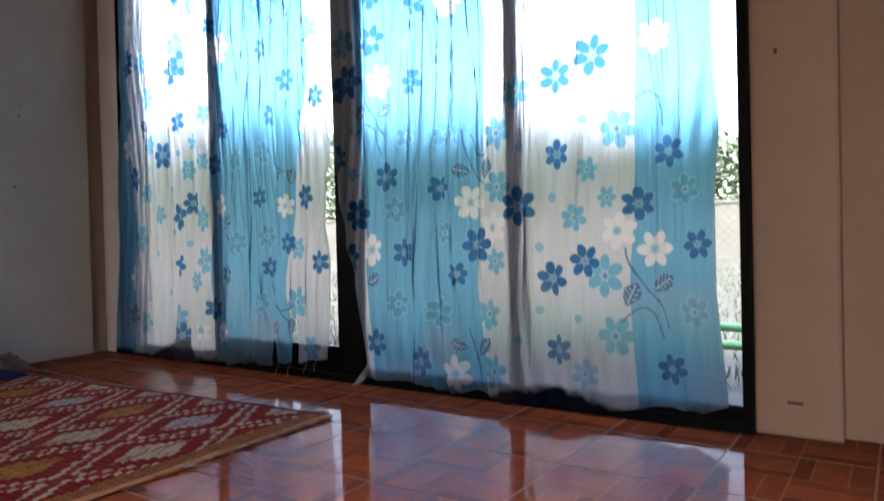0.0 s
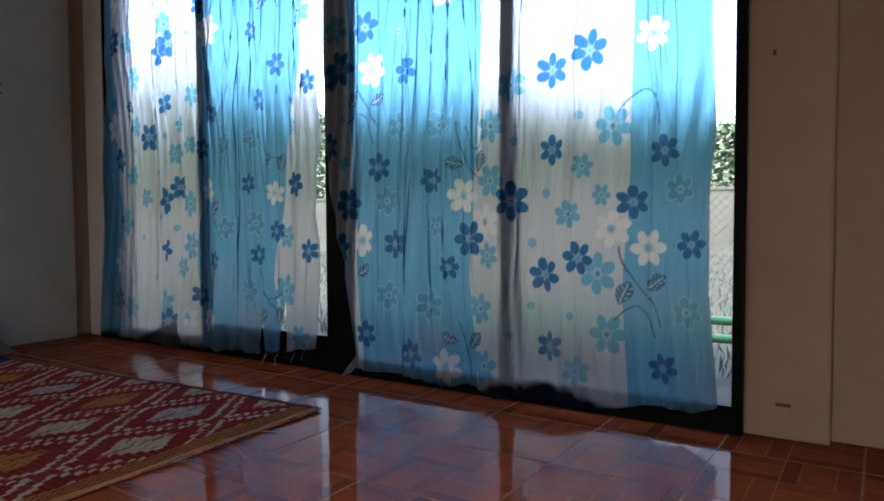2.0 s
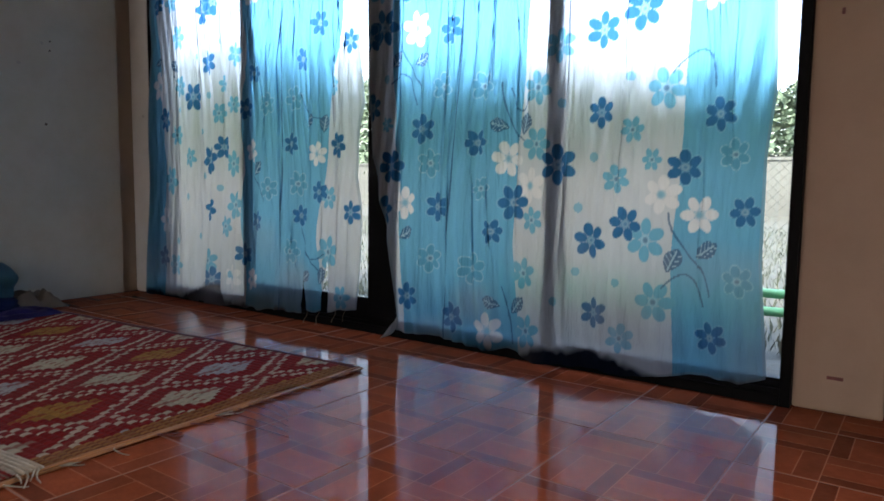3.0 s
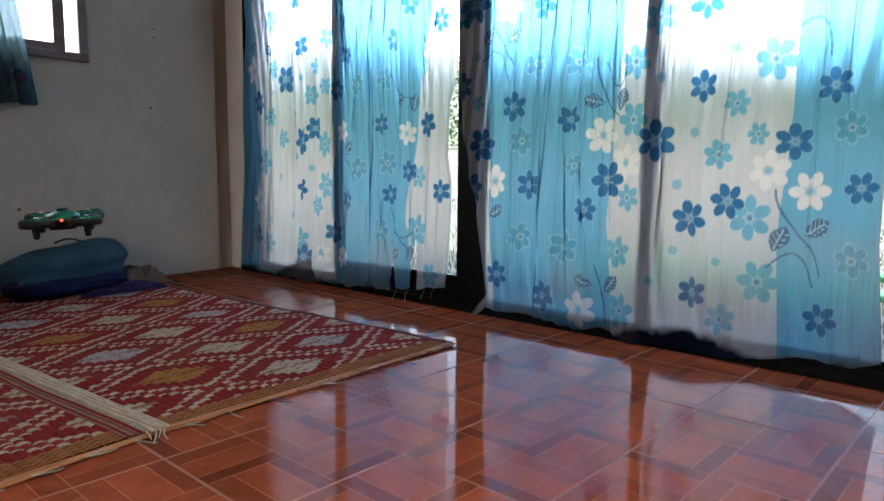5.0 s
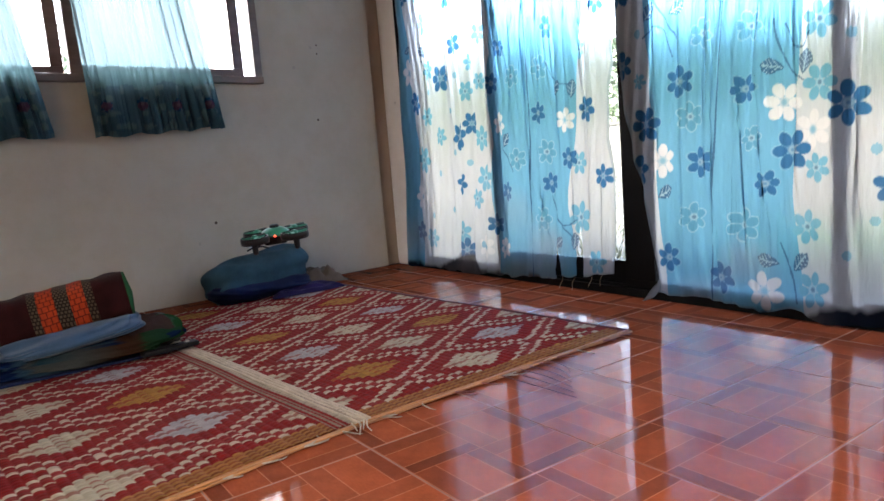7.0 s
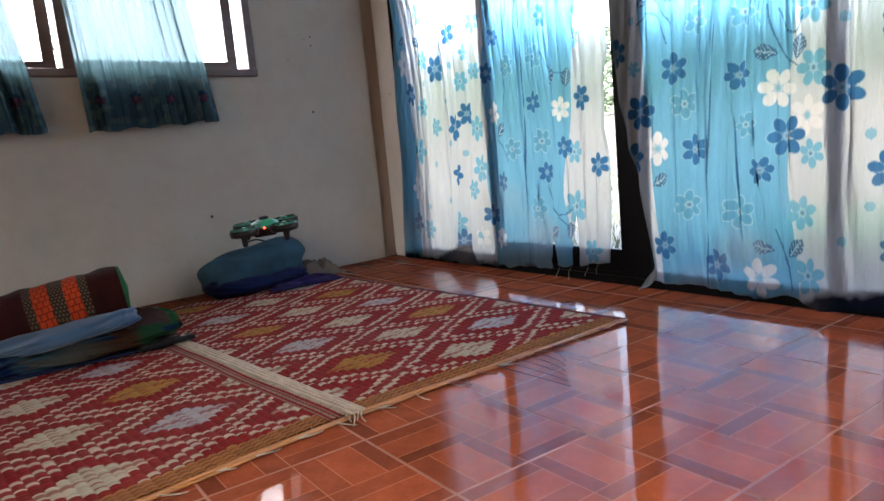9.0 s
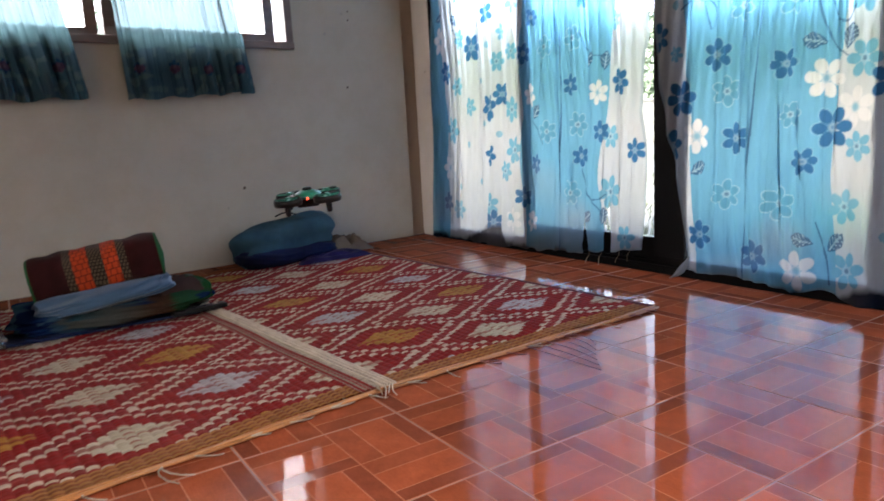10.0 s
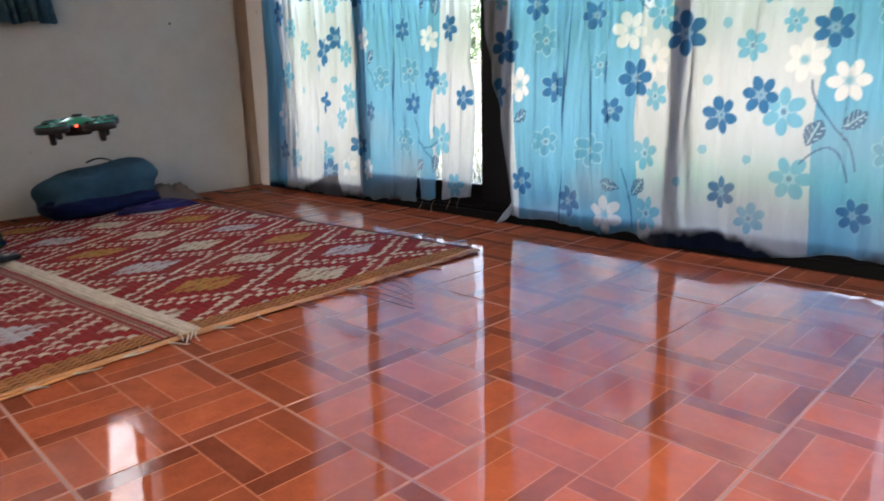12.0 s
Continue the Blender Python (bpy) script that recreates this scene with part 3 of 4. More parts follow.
STEMS = [((2.598, 0.462), (2.60, 0.4), (2.675, 0.327)), ((2.675, 0.327), (2.695, 0.3), (2.704, 0.257)), ((2.589, 0.269), (2.66, 0.36), (2.688, 0.227)),
    ((1.698, 1.053), (1.7, 0.96), (1.774, 0.862)), ((1.774, 0.862), (1.79, 0.84), (1.79, 0.806)), ((1.666, 0.863), (1.74, 0.94), (1.766, 0.79)),
    ((2.091, 0.834), (2.1, 0.7), (2.164, 0.663)), ((2.116, 0.815), (2.15, 0.7), (2.183, 0.785)), ((2.096, 0.222), (2.13, 0.15), (2.139, 0.054)), ((2.596, 0.817), (2.69, 0.94), (2.696, 0.779)),
    ((1.2, 0.87), (1.24, 0.76), (1.33, 0.77)), ((1.2, 0.36), (1.24, 0.2), (1.33, 0.27)), ((1.23, 0.27), (1.28, 0.24), (1.31, 0.2)), ((0.35, 1.2), (0.36, 1.05), (0.44, 0.9)), ((0.92, 0.57), (0.97, 0.53), (1.0, 0.46))]
# Creases: x at the top and at the bottom, lower and upper end, depth
CREASES_EAST = [1.97, 1.87, 0.05, 2.1, 0.014, 1.90, 1.86, 0.3, 2.1, 0.010, 2.10, 2.16, 0.25, 2.1, 0.012, 2.06, 2.08, 0.75, 2.1, 0.012, 2.12, 2.2, 0.8, 2.1, 0.012, 2.15, 2.19, 0.9, 2.1, 0.010,
    2.35, 2.28, 0.3, 2.1, 0.009, 2.52, 2.44, 0.35, 2.1, 0.010, 2.66, 2.68, 0.2, 2.1, 0.011, 2.73, 2.74, 0.4, 2.1, 0.010, 1.78, 1.79, 0.1, 1.0, 0.008, 2.03, 2.05, 0.05, 0.9, 0.008, 1.7, 1.71, 0.3, 2.1, 0.008]
CREASES_WEST = [1.12, 1.08, 0, 2.1, 0.0112, 1.04, 0.98, 0.5, 2.1, 0.0084, 1.2, 1.13, 0.6, 2.1, 0.0084, 0.86, 0.88, 0.1, 2.1, 0.0112, 1.3, 1.32, 0.1, 2.1, 0.0084, 0.42, 0.4, 0.2, 2.1, 0.0056, 0.56, 0.58, 0.1, 2.1, 0.0049, 0.73, 0.74, 0.4, 2.1, 0.0056, 1.42, 1.4, 0.1, 2.1, 0.007, 0.3, 0.3, 0.1, 2.1, 0.0063, 1, 1.06, 0.05, 0.5, 0.007]


def curtain(name, left, right, hem, rest, creases, squeeze, seed, stripes, motifs, leaves, dots, seam, soil_and_rail, pleated, cut=None):
    """One hanging cloth. left, right: x of the edges by height; hem: height of the lower edge by x; stripes: the blue areas."""
    zs = np.concatenate([np.linspace(0, 1, 380)[:-1] * 1.5, np.linspace(1.5, 2.13, 50)])
    n = int((right(0.5) - left(0.5)) / 0.0013)
    S, H = np.meshgrid(np.linspace(0, 1, n), zs, indexing="ij")
    X = left(H) + (right(H) - left(H)) * S
    low = np.maximum(0.008, hem(X) + 0.006 * waves(X, seed + 9, 4, 3, 12))
    Z = low + (2.13 - low) * H / 2.13
    X = left(Z) + (right(Z) - left(Z)) * S
    cloth = np.empty(X.shape + (3,))
    cloth[:] = CLOTH_WHITE
    wob = 0.008 * waves(Z, seed + 5, 3, 0.8, 2.5)
    for a, b in stripes:
        ink(cloth, (X > a(Z) + wob) & (X < b(Z) + wob), CLOTH_BLUE)
    rng = random.Random(seed)
    for lift in (0.0, 1.16):
        for kind, values in motifs:
            for x, z, r in triples(values):
                flower(cloth, X, Z, x, z + lift, r * (1.1 if squeeze < 0.9 else 1.04), kind, squeeze, rng.uniform(0, 6.28))
        for x, z, r in triples(dots):
            dot(cloth, X, Z, x, z + lift, r, squeeze)
        for x, z, turn in triples(leaves):
            leaf_print(cloth, X, Z, x, z + lift, 0.034, squeeze, turn)
        for p0, p1, p2 in STEMS:
            stem(cloth, X, Z, *[(p[0], p[1] + lift) for p in (p0, p1, p2)])
    edge = (S < 0.006) | (S > 0.994) | (Z - low < 0.004)
    ink(cloth, edge, (0.35, 0.45, 0.52), 0.5)
    # Dark hem: soil, with the door rail's shade painted into the cloth too
    top = soil_and_rail(X) * (0.45 + 0.9 * smooth_cloud(X, Z * 0.2, seed + 6, 13)) + 0.012 * (smooth_cloud(X, Z, seed + 8, 60) - 0.5)
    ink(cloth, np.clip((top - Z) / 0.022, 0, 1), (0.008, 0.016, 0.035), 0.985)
    stain = smooth_cloud(X, Z, seed + 16, 6) * np.clip((0.7 - Z) / 0.6, 0, 1)
    ink(cloth, np.clip(stain * 2.2 - 0.7, 0, 1), (0.6, 0.47, 0.4), 0.35)
    sx = seam(Z)
    ink(cloth, (np.abs(X - sx) < 0.0024), INK["line"], 0.85)
    grow = 0.35 + 0.65 * np.clip((2.13 - Z) / 1.6, 0, 1)
    ph = X + 0.03 * waves(Z, seed + 1, 2, 0.3, 0.8)
    Y = rest + (0.006 if squeeze < 0.9 else 0.01) * grow * waves(ph, seed, 5, 3, 8) + 0.005 * waves(ph + 0.02 * np.sin(5 * Z), seed + 2, 5, 10, 22)
    Y += 0.006 * (smooth_cloud(X, Z * 0.4, seed + 3, 9) - 0.5) + 0.004 * (smooth_cloud(X * 2, Z * 0.5, seed + 4, 26) - 0.5)
    for i in range(0, len(creases), 5):
        xt, xb, z0, z1, d = creases[i:i + 5]
        line = xb + (xt - xb) * Z / 2.1 + 0.01 * np.sin(4 * Z + i)
        on = np.clip((Z - z0) / 0.12, 0, 1) * np.clip((z1 - Z) / 0.12, 0, 1)
        Y -= 0.4 * d * on * (np.exp(-((X - line) / 0.0045) ** 2) - 0.5 * np.exp(-((X - line - 0.014) / 0.01) ** 2))
    # Pleats where the cloth lies over itself in three layers
    shift, lap = np.zeros_like(X), np.zeros_like(X)
    lines = [(xb, (xt - xb) / 2.1, max(z0, 0.12), z1, 0.0032, 1.7) for xt, xb, z0, z1, d in (creases[i:i + 5] for i in range(0, len(creases), 5))]
    for k in range(40):
        x0 = rng.uniform(*(pleated if k % 4 else (left(0.6) + 0.03, right(0.6) - 0.03)))
        z0 = rng.uniform(-0.2, 1.1) if k % 3 else rng.uniform(0.7, 1.3)
        lines.append((x0, rng.uniform(-0.14, 0.14), z0, z0 + rng.uniform(0.25, 1.0), rng.uniform(0.0022, 0.0036), rng.uniform(1.0, 1.8)))
    for k, (x0, lean, z0, z1, w, fullness) in enumerate(lines):
        line = x0 + lean * (Z - (z0 if k >= len(lines) - 40 else 0)) + 0.005 * np.sin(rng.uniform(4, 9) * Z + k) + 0.003 * np.sin(rng.uniform(12, 22) * Z + 2 * k)
        u = (X - line) / w
        bend = np.clip((Z - z0) / 0.2, 0, 1) * np.clip((z1 - Z) / 0.2, 0, 1) * np.exp(-u * u)
        shift -= fullness * w * u * bend
        lap -= (0.004 * u + 0.003) * bend
    Y += lap
    # Gathers that fan out below the rod
    xc, zl = (2.09, 0.5) if squeeze > 0.9 else (1.13, 0.15)
    phase = (X - xc) / (0.034 - 0.007 * np.clip(Z, 0, 1.6)) + 0.5 * waves(Z, seed + 20, 3, 0.5, 1.6) + 0.6 * waves(X, seed + 21, 3, 2, 6)
    gather = np.exp(-((X - xc) / 0.16) ** 4) * np.clip((Z - zl) / 0.35, 0, 1) * (0.35 + 0.65 * smooth_cloud(X * 3, Z * 0.6, seed + 22, 8))
    Y -= 0.007 * gather * (np.abs(np.cos(np.pi * phase)) ** 7 - 0.2)
    sway = np.clip(0.5 + 0.9 * waves(X, seed + 12, 3, 0.7, 1.9), 0, 1)
    Y -= 0.02 * sway * np.clip((0.55 - Z) / 0.5, 0, 1) ** 1.3
    Y = np.minimum(Y, -0.03 + 0.2 * np.maximum(Y + 0.03, 0))
    Y = np.minimum(Y, -0.0245)
    keep = None
    if cut is not None:
        keep = ~cut(X, Z)[:-1, :-1]
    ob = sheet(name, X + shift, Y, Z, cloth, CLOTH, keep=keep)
    return ob


def lin(*pairs):
    """A line through (height or x, value) pairs."""
    a = sorted(pairs)
    return lambda q: np.interp(q, [p[0] for p in a], [p[1] for p in a])


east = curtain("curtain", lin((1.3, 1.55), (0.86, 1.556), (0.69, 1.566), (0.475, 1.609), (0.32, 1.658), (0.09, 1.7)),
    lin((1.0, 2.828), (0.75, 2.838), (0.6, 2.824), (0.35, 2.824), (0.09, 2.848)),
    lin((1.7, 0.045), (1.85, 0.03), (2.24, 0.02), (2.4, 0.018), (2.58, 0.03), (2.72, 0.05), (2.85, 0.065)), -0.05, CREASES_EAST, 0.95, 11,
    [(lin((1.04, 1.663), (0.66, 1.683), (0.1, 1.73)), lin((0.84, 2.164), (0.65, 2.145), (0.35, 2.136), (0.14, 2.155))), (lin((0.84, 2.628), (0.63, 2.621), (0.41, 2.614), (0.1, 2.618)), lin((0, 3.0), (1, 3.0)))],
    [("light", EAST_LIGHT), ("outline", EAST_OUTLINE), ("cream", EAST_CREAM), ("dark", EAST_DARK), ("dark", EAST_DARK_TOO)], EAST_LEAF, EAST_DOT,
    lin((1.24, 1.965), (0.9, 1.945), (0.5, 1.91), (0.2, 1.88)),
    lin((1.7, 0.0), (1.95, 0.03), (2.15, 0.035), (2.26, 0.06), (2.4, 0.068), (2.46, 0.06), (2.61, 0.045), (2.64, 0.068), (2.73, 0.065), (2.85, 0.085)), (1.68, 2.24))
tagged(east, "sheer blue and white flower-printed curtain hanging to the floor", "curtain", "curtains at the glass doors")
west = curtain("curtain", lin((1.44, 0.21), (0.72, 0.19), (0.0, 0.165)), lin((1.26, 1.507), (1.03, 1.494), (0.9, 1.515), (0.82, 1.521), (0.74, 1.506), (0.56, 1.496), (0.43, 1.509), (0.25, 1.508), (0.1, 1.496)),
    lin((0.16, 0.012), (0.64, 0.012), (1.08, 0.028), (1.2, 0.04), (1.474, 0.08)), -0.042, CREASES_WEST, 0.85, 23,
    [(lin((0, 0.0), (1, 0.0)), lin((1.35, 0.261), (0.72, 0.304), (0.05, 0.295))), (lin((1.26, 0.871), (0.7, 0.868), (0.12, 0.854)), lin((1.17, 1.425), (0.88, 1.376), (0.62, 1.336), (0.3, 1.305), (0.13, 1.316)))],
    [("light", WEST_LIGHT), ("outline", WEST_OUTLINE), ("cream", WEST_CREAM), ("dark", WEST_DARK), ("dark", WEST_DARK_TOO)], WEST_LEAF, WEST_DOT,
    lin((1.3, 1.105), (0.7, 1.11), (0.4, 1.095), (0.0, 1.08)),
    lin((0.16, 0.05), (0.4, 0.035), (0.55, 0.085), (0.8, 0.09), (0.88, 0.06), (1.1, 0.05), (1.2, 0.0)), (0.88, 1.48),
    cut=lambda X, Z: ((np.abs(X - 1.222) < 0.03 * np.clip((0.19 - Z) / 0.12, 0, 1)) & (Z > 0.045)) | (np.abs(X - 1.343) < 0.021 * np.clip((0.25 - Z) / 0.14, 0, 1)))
tagged(west, "sheer flower-printed curtain with a torn hem, darkened by soil and painted rail shade", "curtain", "curtains at the glass doors")
bm = bmesh.new()
tube(bm, [(0.152 + i * 0.2744, -0.05, 2.13) for i in range(11)], 0.009, 8)
tagged(part("curtain_rod", bm, BLACK_ALU, smooth=True), "thin dark curtain rod above the glass doors", "curtain rod")

# Turned-up corner of the cloth at the gap, and loose threads under the torn hem
S, H = np.meshgrid(np.linspace(0, 1, 14), np.linspace(0, 1, 18), indexing="ij")
flapX = 1.652 + 0.055 * H + 0.022 * (S - 0.3) * np.sin(np.pi * H)
flap = sheet("curtain_flap", flapX, -0.085 - 0.012 * np.sin(S * 3) + 0.02 * H, 0.01 + 0.075 * H - 0.014 * S * np.sin(np.pi * H), np.full(S.shape + (3,), 0.75), CLOTH, parent=east, label="turned-up white corner of the cloth")
for x, z in ((1.24, 0.05), (1.30, 0.05), (1.44, 0.08), (1.39, 0.07)):
    bm = bmesh.new()
    tube(bm, [(x + 0.004 * math.sin(k * 1.3 + x * 40), -0.045 - 0.004 * k, max(0.004, z - 0.009 * k)) for k in range(6)], 0.0009, 4)
    part("loose_thread", bm, TWINE, west)

# Short sheer curtains at the brown window
def cafe_curtain(y0t, y1t, y0b, y1b, zb0, zb1, seed):
    S, H = np.meshgrid(np.linspace(0, 1, 260), np.linspace(0, 1, 170), indexing="ij")
    low = zb0 + (zb1 - zb0) * S + 0.006 * np.sin(S * 25)
    Z = low + (1.9 - low) * H
    spread = np.clip((1.35 - Z) / 0.6, 0, 1)
    a, b = y0t + (y0b - y0t) * spread, y1t + (y1b - y1t) * spread
    Y = a + (b - a) * S
    X = LEFT + 0.055 + 0.016 * waves(S, seed, 5, 4, 9) * (0.5 + 0.5 * spread) + 0.012 * waves(S + 0.05 * Z, seed + 1, 4, 9, 16) + 0.004 * waves(S - 0.03 * Z, seed + 2, 4, 25, 40)
    # Backlight worked into the tone: cloth duller above the sill, teal below
    c = np.empty(S.shape + (3,))
    c[:] = (0.2, 0.3, 0.35)
    band = np.clip((1.02 - Z) / 0.05, 0, 1)[..., None]
    c = c * (1 - band) + np.array((0.22, 0.46, 0.52)) * band
    arc = Z < low + 0.17 + 0.03 * np.abs(np.sin(S * 8 + seed))
    c[arc] = (0.16, 0.34, 0.43)
    spots = smooth_cloud(Y, Z, seed + 7, 38)
    ink(c, arc & (spots > 0.66), (0.3, 0.5, 0.54), 0.8)
    for k in range(4):
        flower(c, Y, Z, a.min() + (b.max() - a.min()) * (0.16 + 0.24 * k), 0.845 + 0.008 * (k % 2), 0.028, "dark", 0.8, k)
        near = np.hypot((Y - (a.min() + (b.max() - a.min()) * (0.16 + 0.24 * k))) * 0.9, Z - 0.845) < 0.017
        ink(c, near, (0.4, 0.12, 0.18), 0.6)
    ob = sheet("cafe_curtain", X, Y, Z, c, VOILE)
    ob.matrix_basis = SKEW
    return tagged(ob, "short sheer teal curtain with a dark flowered border", "curtain", "short curtains at the brown window")


cafe_curtain(-1.47, -0.99, -1.437, -0.905, 0.722, 0.75, 3)
cafe_curtain(-2.3, -1.67, -2.25, -1.575, 0.708, 0.732, 8)
bm = bmesh.new()
tube(bm, [(LEFT + 0.05, -2.32 + 0.18 * k, 1.905) for k in range(10)], 0.006, 8)
rod = part("curtain_rod", bm, WOOD, smooth=True)
rod.matrix_basis = SKEW
tagged(rod, "thin rod over the brown window", "curtain rod")

# ---- the folding mat ----
SEAM = np.array((1.88, -1.31))


def mat_place(u, v):
    """Plan position on the mat: u from the fringed edge inwards, v from the middle seam towards the doors."""
    lean = np.where(v > 0, -0.036, -0.137)
    return SEAM[0] - 0.9945 * u + lean * v, SEAM[1] - 0.1 * u + 0.022 * u * np.clip(v, 0, 1) + v


def mat_print(u, v):
    iu, iv = np.floor(u / 0.0075), np.floor(v / 0.02)
    uc, vc = (iu + 0.5) * 0.0075, (iv + 0.5) * 0.02
    p, q = (uc - 0.14) / 0.29, vc / 0.45
    dp, dq = np.abs(p - np.round(p)), np.abs(q - np.round(q))
    dw = 2 * (dp + dq)
    white = dw < 1
    d = np.where(white, dw, 2 - dw)
    red, pink, cream = np.array((0.36, 0.017, 0.016)), np.array((0.4, 0.06, 0.05)), np.array((0.74, 0.6, 0.44))
    c = np.empty(u.shape + (3,))
    c[:] = red
    line = (d > 0.81) & (d < 0.915) & ~((np.mod(iu, 3) == 0) & (np.mod(iv, 2) == 0))
    even = np.mod(iu + iv, 2) == 0
    c[line] = cream
    c[(d >= 0.915) & even] = pink
    centre = d < 0.46
    odd_kind = np.mod(np.floor(p) + np.floor(q), 2) == 0
    c[centre & white] = (0.7, 0.6, 0.42)
    c[centre & ~white & odd_kind] = (0.54, 0.26, 0.05)
    c[centre & ~white & ~odd_kind] = (0.58, 0.54, 0.52)
    axis = np.where(white, dp < 0.03, np.abs(dp - 0.5) < 0.03) & (d > 0.12) | (np.where(white, dq < 0.025, np.abs(dq - 0.5) < 0.025) & (np.mod(iu, 3) == 0))
    c[centre & axis] = c[centre & axis] * 0.35 + red * 0.65
    rim = uc < 0.05
    c[rim] = np.where((np.mod(iu, 2) == 0)[..., None], np.array((0.5, 0.21, 0.06)), np.array((0.36, 0.11, 0.035)))[rim]
    c[vc > 0.875] = (0.16, 0.03, 0.03)
    band = (v > -0.012) & (v < 0.04)
    c[band] = (0.56, 0.46, 0.34)
    low = (v <= -0.012) & (v > -0.05)
    c[low] = np.where((np.mod(np.floor(v / 0.006), 2) == 0)[..., None], np.array((0.4, 0.28, 0.2)), red)[low]
    rng = np.random.default_rng(5)
    shade = rng.uniform(0.8, 1.12, (400, 400))
    return 0.52 * c * shade[iu.astype(int) % 400, iv.astype(int) % 400][..., None]


def mat_height(u, v):
    cords = np.abs(np.sin(np.pi * v / 0.02)) ** 0.4
    straws = np.abs(np.sin(np.pi * u / 0.0075)) ** 0.6
    weave = np.where(np.mod(np.floor(u / 0.0075) + np.floor(v / 0.02), 2) == 0, 1.0, 0.4)
    seam = np.clip(1 - np.abs(v - 0.014) / 0.03, 0, 1)
    swell = 0.006 * smooth_cloud(u + 3, v + 3, 4, 5) + 0.003 * smooth_cloud(u + 3, v + 3, 6, 12)
    return 0.004 + np.where(v < 0, 0.0034, 0.0022) * cords + 0.0016 * straws * weave * cords + 0.003 * seam + swell


mat = empty("straw_mat", (0, 0, 0))
tagged(mat, "red and cream diamond-patterned straw mat with frayed edge", "mat")
for v0, v1, n in ((0.0, 0.9, 316), (-0.93, 0.0, 326)):
    U, V = np.meshgrid(np.linspace(0.0, 1.58, 632), np.linspace(v0, v1, n), indexing="ij")
    X, Y = mat_place(U, V)
    sheet("mat_panel", X, Y, mat_height(U, V), mat_print(U, V), STRAW, mat)


def along_mat(name, pts, radius, material, sides=6, label=""):
    bm = bmesh.new()
    tube(bm, [(float(x), float(y), z) for (x, y), z in pts], radius, sides)
    return part(name, bm, material, mat, label, smooth=True)


rng = random.Random(12)
for i, off in enumerate((-0.001, -0.005, -0.009, -0.012)):
    for v0, v1 in ((-0.93, 0.0), (0.0, 0.9)):
        pts = []
        for k in range(41):
            v = v0 + (v1 - v0) * k / 40
            pts.append((mat_place(np.array(off + 0.0015 * math.sin(17 * v + i)), np.array(v + 1e-6 if v0 == 0 else v - 1e-6)), 0.0045 + 0.002 * ((i + 1) % 2) + 0.002 * math.sin(9 * v + 2 * i) ** 2))
        along_mat("edge_straw", pts, 0.0024, OCHRE)
along_mat("edge_straw", [(mat_place(np.array(1.58 * k / 30), np.array(0.903)), 0.006) for k in range(31)], 0.004, RED_STRAW)
for off in (0.002, 0.012, 0.022, 0.032):
    along_mat("seam_straw", [(mat_place(np.array(1.58 * k / 40 - 0.008), np.array(off + 0.001 * math.sin(k))), 0.0125 - 0.08 * abs(off - 0.017)) for k in range(41)], 0.0045, BEIGE)
# Twine ends and broken straws along the frayed edge
for k in range(21):
    v = -0.9 + k * 0.088 + rng.uniform(-0.02, 0.02)
    x, y = (float(q) for q in mat_place(np.array(-0.012), np.array(v)))
    ang, length = rng.uniform(-0.9, 0.9), rng.uniform(0.035, 0.07)
    bm = bmesh.new()
    for s in (0, 0.5)[: 1 + k % 2]:
        tube(bm, [(x + length * j / 4 * math.cos(ang + s + 0.25 * j), y + length * j / 4 * math.sin(ang + s + 0.25 * j), 0.0065 - 0.001 * j + 0.003 * math.sin(j)) for j in range(5)], 0.0019, 5, 0.6)
    part("twine_end", bm, TWINE if v < 0.15 or k % 3 == 0 else RED_STRAW, mat)
for k in range(6):
    x0, y0 = (float(q) for q in mat_place(np.array(-0.005), np.array(0.4 + 0.03 * k)))
    bm = bmesh.new()
    ang, length = 0.1 + 0.1 * k, 0.23 - 0.025 * k
    tube(bm, [(x0 + length * j / 5 * math.cos(ang - 0.03 * j * k), y0 + length * j / 5 * math.sin(ang - 0.03 * j * k) * 0.8, 0.007 - 0.0008 * j) for j in range(6)], 0.0016, 5, 0.6)
    part("broken_straw", bm, RED_STRAW, mat)
x0, y0 = (float(q) for q in mat_place(np.array(-0.005), np.array(0.003)))
bm = bmesh.new()
for s in range(4):
    tube(bm, [(x0 + 0.018 * j, y0 - 0.012 + 0.012 * s - 0.006 * j + 0.006 * math.sin(j + s), 0.012 - 0.0015 * j) for j in range(3 + s % 2)], 0.0022, 5, 0.5)
part("seam_tassel", bm, BEIGE, mat)


